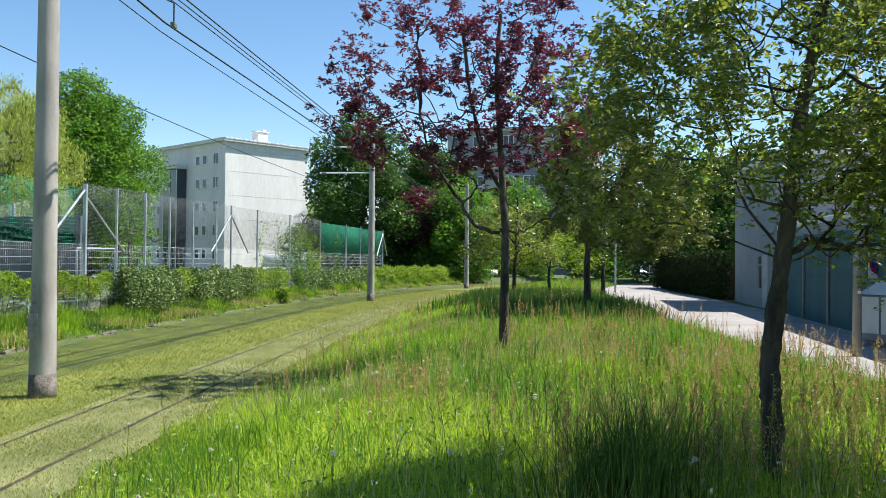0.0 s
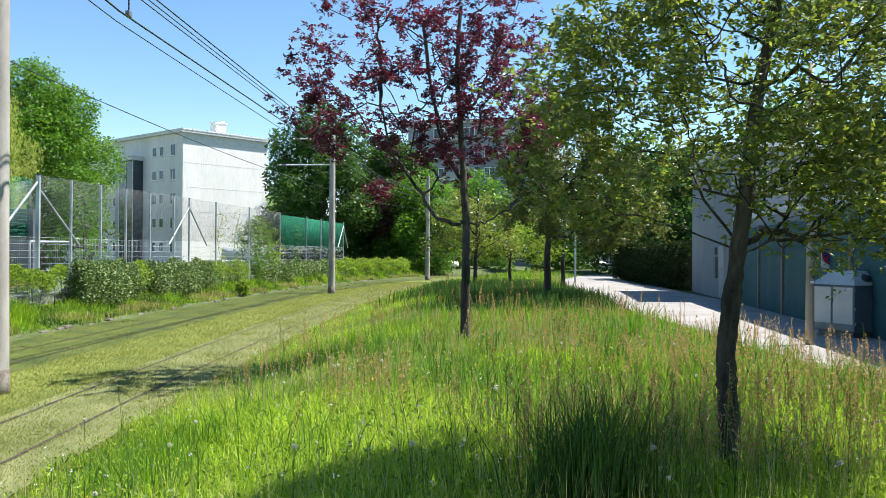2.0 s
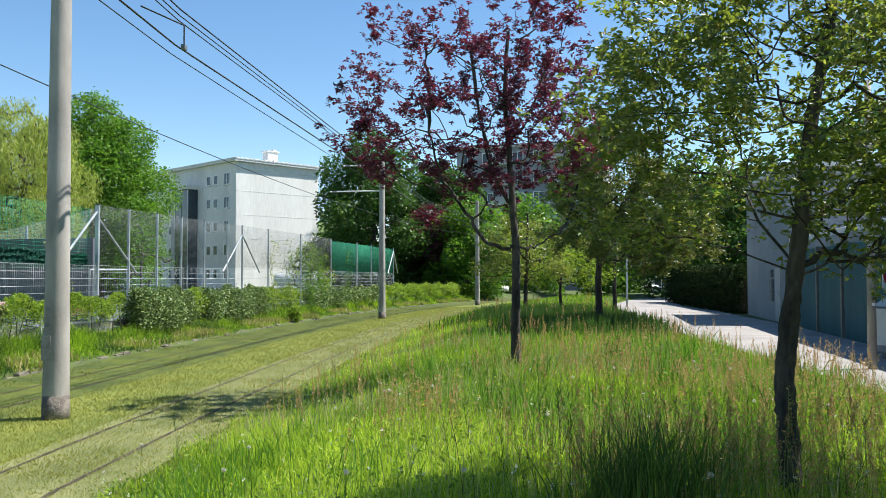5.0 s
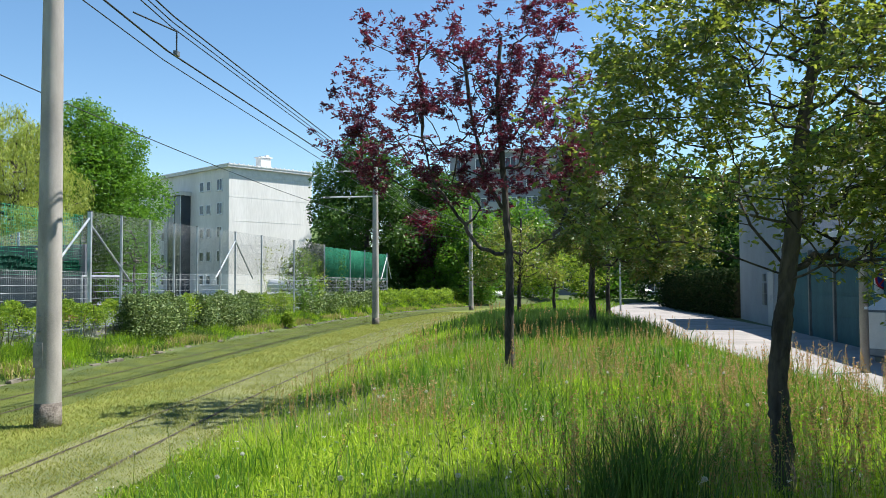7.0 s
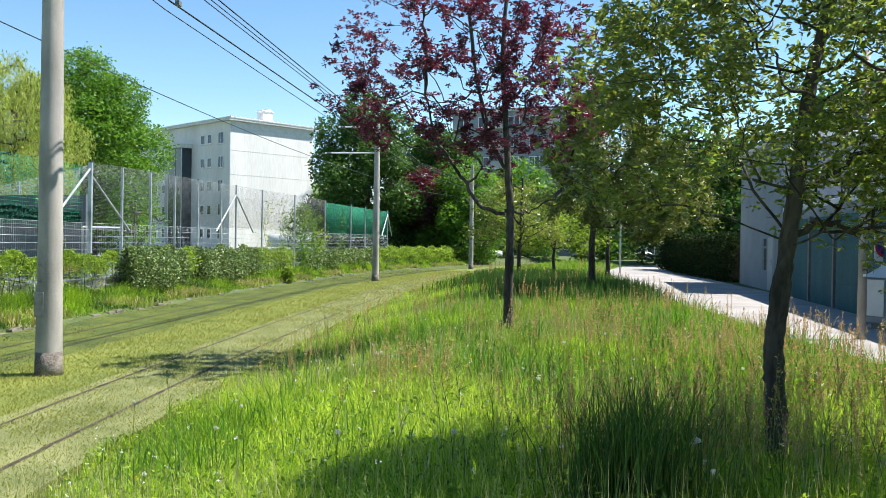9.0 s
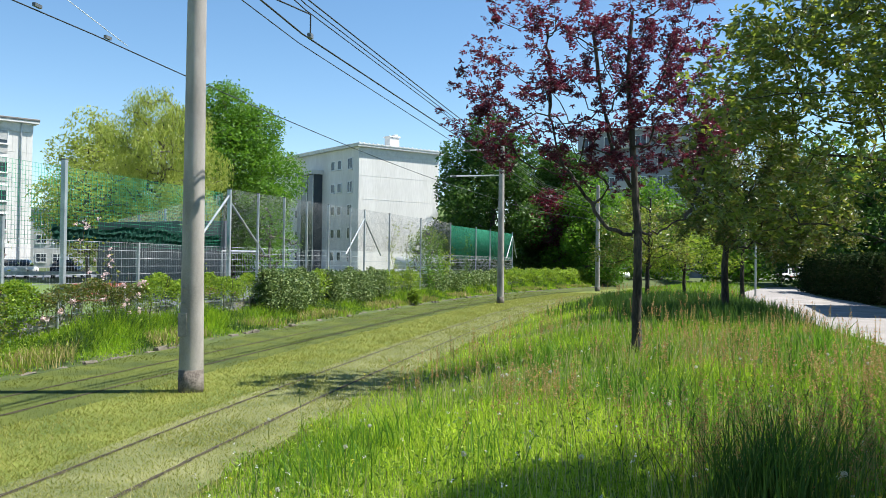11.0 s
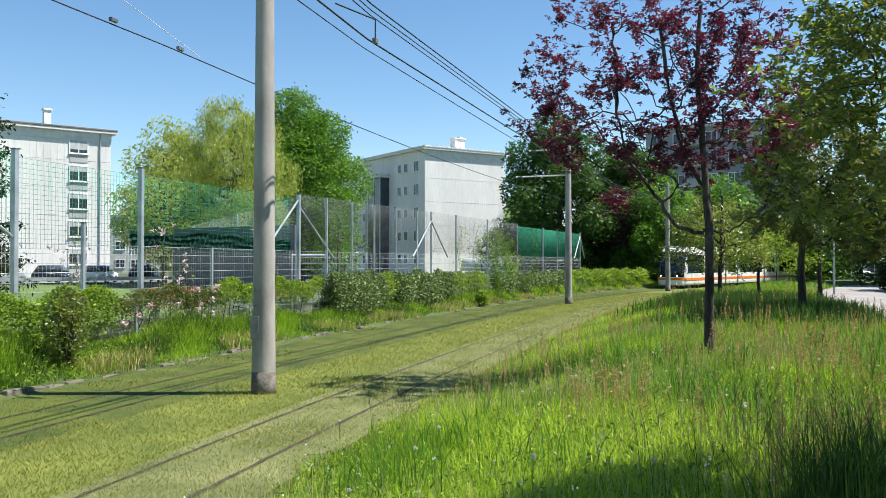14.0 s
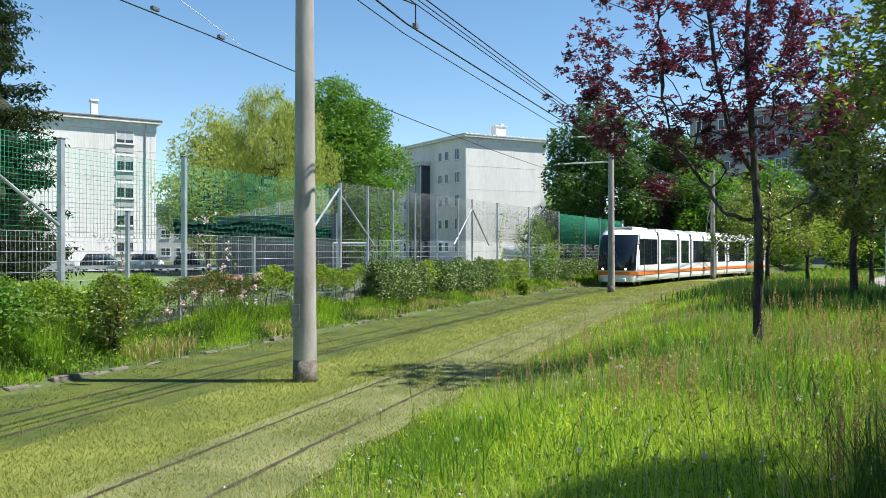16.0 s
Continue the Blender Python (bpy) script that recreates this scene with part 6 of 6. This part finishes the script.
    base = np.stack([x, y, z], 1)
    sw = (0.0010 + 0.00014 * r)[:, None]
    sx = np.array([[1.0, 0, 0]]) * sw
    v = np.stack([base - sx, base + sx, tip + sx * 0.5, tip - sx * 0.5], 1).reshape(-1, 3)
    f = np.arange(n)[:, None] * 4 + np.array([[0, 1, 2, 3]])
    tagged(quick("sorrel_stalks", v, f, M["stalk"]), "thin upright sorrel and grass stalks", "grass", "", "stuff")
    m = 44
    t = rng.uniform(0.45, 1.02, (n, m, 1))
    c = base[:, None] * (1 - t) + tip[:, None] * t + rng.normal(size=(n, m, 3)) * np.array([0.014, 0.014, 0.01]) * (1.2 - t * 0.9)
    c = c.reshape(-1, 3)
    v, f = flat_leaves(c, 0.015, droop=-0.7, slim=0.5)
    rr = np.repeat(r, m)
    v = (v.reshape(-1, 4, 3) - c[:, None]) * (0.75 + 0.045 * rr)[:, None, None] + c[:, None]
    tagged(quick("sorrel_seed_heads", v.reshape(-1, 3), f, M["sorrel"]), "reddish brown sorrel seed heads", "grass", "", "stuff")
    # dark flowering stems of tall grass, with narrow side shoots
    cx, cy = scatter(230, 4.3, 12)
    keep = rng.uniform(0, 1, len(cx)) < 0.1 + 0.9 * smooth(-0.4, 0.9, cx) * (1 - smooth(7, 10, cy))
    cx, cy = np.concatenate([cx[keep], 1.15 + rng.normal(size=34) * 0.4]), np.concatenate([cy[keep], 5.0 + rng.normal(size=34) * 0.3])
    paths = []
    for a, b in zip(cx, cy):
        z0, hh = float(height(a, b)), rng.uniform(0.42, 0.8)
        lean = rng.normal(size=2) * 0.09
        pts = [np.array([a + lean[0] * q * q, b + lean[1] * q * q, z0 + hh * q]) for q in (0, 0.35, 0.7, 1.0)]
        rs = 0.0008 + 0.00012 * b
        paths.append((pts, [rs * 1.3, rs * 1.2, rs, rs * 0.6]))
        for q in np.linspace(0.68, 0.98, 8):
            o = np.array([a + lean[0] * q * q, b + lean[1] * q * q, z0 + hh * q])
            e = o + np.array([rng.normal() * 0.022, rng.normal() * 0.022, rng.uniform(0.025, 0.055)])
            paths.append(([o, (o + e) / 2, e], [rs * 0.7, rs * 1.5, rs * 0.4]))
    v, f = tubes(paths, 4)
    tagged(quick("grass_stems", v, f, M["blades_dark"]), "dark green flowering stems of tall grass", "grass", "", "stuff")
    # fine dry stems that stand above the blades
    x, y = scatter(9000, 3.6, 24)
    k = patchy(x + 1, y + 2, 1.3) + rng.normal(size=len(x)) * 0.2 > 0.45
    x, y = x[k], y[k]
    v, f = blades(x, y, rng.uniform(0.24, 0.52, len(x)), 0.0022 + 0.0004 * np.hypot(x, y), 0.35)
    tagged(quick("dry_stems", v, f, M["straw"]), "fine pale dry stems among the meadow grass", "grass", "", "stuff")
    # broad leaves among the blades
    x, y = scatter(20000, 2.2, 30)
    v, f = leaves(np.stack([x, y, height(x, y) + rng.uniform(0.03, 0.18, len(x))], 1), 0.05, droop=-0.35, slim=0.42)
    tagged(quick("meadow_herbs", v, f, M["leaf_hedge"]), "low broad-leaved meadow herbs", "plants", "", "stuff")
    # small flowers
    for nm, mat, n, size in (("daisies", "petal", 260, 0.012), ("buttercups", "petal_yellow", 130, 0.012)):
        x, y = scatter(n, 4.6, 26)
        c = np.repeat(np.stack([x, y, height(x, y) + rng.uniform(0.2, 0.36, n)], 1), 6, 0) + rng.normal(size=(n * 6, 3)) * 0.006
        v, f = leaves(c, size, droop=-0.2, slim=0.8)
        tagged(quick(nm, v, f, M[mat]), "scattered small white flowers" if nm == "daisies" else "scattered small yellow flowers", "flowers", "", "stuff")
    # dandelion clocks
    x, y = scatter(26, 4.4, 14)
    for k in range(len(x)):
        z = float(height(x[k], y[k]))
        hh = rng.uniform(0.24, 0.42)
        dn = thing("dandelion_clock", "white fluffy dandelion seed head on a bare stem", "flower", "dandelion clocks", Matrix.Translation((x[k], y[k], z)))
        part("stem", rodded((0, 0, 0), (0.01, 0, hh), 0.003, n=5), M["stalk"], dn)
        dd = rng.normal(size=(170, 3))
        dd /= np.linalg.norm(dd, axis=1)[:, None]
        v, f = leaves(np.array([[0.01, 0, hh]]) + dd * 0.013, 0.009, droop=0, slim=0.5)
        quick("seed_head", v, f, M["clock"], dn)


def mown():
    for nm, mat, d0, d1, n, lab, hh in (("mown_turf", "blades_mown", 0.9, 2.95, 110000, "short pale mown turf on the near track", 0.034),
                                        ("middle_turf", "blades_mown", -0.7, 1.0, 60000, "short yellow-green turf between the tracks", 0.045),
                                        ("moss_turf", "blades_moss", -3.5, -0.7, 60000, "short dark green turf on the far track", 0.03)):
        y = 5.0 * (60 / 5.0) ** rng.uniform(0, 1, n)
        d = rng.uniform(d0, d1, n)
        k = np.ones(n, bool)
        for c in (1.68, -1.72):
            for s in (-1, 1):
                k &= np.abs(d - c - s * GAUGE / 2) > 0.004 + 0.026 * rng.uniform(-1, 1, n)
        y, d = y[k], d[k]
        p = along(y, 0)
        s = slope(y)
        p = p + np.stack([d, -d * s], 1) / np.sqrt(1 + s * s)[:, None]
        r = np.hypot(p[:, 0], p[:, 1])
        v, f = blades(p[:, 0], p[:, 1], hh * rng.uniform(0.5, 1.5, len(y)) * (1 + 0.2 * (patchy(p[:, 0] * 3, p[:, 1] * 2) > 0.72)), 0.007 + 0.0011 * r, 1.6, None, True)
        tagged(quick(nm, v, f, M[mat]), lab, "grass", "", "stuff")
    # weeds between the kerb and the low fence
    n = 52000
    y = 6.0 * (75 / 6.0) ** rng.uniform(0, 1, n)
    d = -3.42 - 1.75 * rng.uniform(0, 1, n) ** 0.8
    p = along(y, 0)
    s = slope(y)
    p = p + np.stack([d, -d * s], 1) / np.sqrt(1 + s * s)[:, None]
    r = np.hypot(p[:, 0], p[:, 1])
    pt = patchy(p[:, 0] * 2, p[:, 1] * 1.5)
    h = (0.12 + 0.58 * pt * smooth(-3.7, -4.6, d) * (1 - 0.55 * smooth(23, 26, y) * (1 - smooth(37, 40, y)))) * rng.uniform(0.5, 1.3, n)
    v, f = blades(p[:, 0], p[:, 1], h, 0.007 + 0.0009 * r, 0.8, None, True)
    tint = patchy(p[:, 0] * 5 + 1, p[:, 1] * 3) + rng.normal(size=n) * 0.2
    for mat, pick in (("blades", tint > 0.62), ("blades_deep", (tint > 0.3) & (tint <= 0.62)), ("blades_dark", tint <= 0.3)):
        tagged(quick("verge_weeds", v.reshape(-1, 3, 3)[pick].reshape(-1, 3), np.arange(pick.sum() * 3).reshape(-1, 3), M[mat]), "uncut weeds between kerb stones and fence", "grass", "", "stuff")
    k = (pt < 0.55) & (rng.uniform(0, 1, n) < 0.4) & (d > -4.2)
    v, f = blades(p[k, 0], p[k, 1], 0.24 * rng.uniform(0.5, 1.3, k.sum()), 0.006 + 0.0008 * r[k], 0.8)
    w = np.flatnonzero(rng.uniform(0, 1, n) < 0.22)
    c = np.stack([p[w, 0], p[w, 1], height(p[w, 0], p[w, 1]) + h[w] * rng.uniform(0.3, 1.0, len(w))], 1)
    vv, ff = leaves(c, 0.07, droop=-0.2, slim=0.4)
    tagged(quick("verge_herbs", vv, ff, M["leaf_hedge"]), "leafy herbs on the verge", "plants", "", "stuff")
    tagged(quick("dry_verge_grass", v, f, M["blades_dry"]), "patches of dry yellow grass on the verge", "grass", "", "stuff")


def meadow_behind():
    """The same meadow goes on round and behind the standpoint."""
    x, y = rng.uniform(-3.4, 5.9, 46000), rng.uniform(-9, 1.75, 46000)
    k = across(x, y) > 2.75
    x, y = x[k], y[k]
    h = (0.095 + 0.14 * patchy(x, y)) * rng.uniform(0.55, 1.25, len(x)) * (0.55 + 0.45 * smooth(2.7, 3.8, across(x, y)))
    v, f = blades(x, y, h, 0.011, 0.85, None, True)
    tagged(quick("meadow_grass", v, f, M["blades"]), "tall sunlit uncut meadow grass", "grass", "", "stuff")


meadow()
mown()
meadow_behind()

motions()
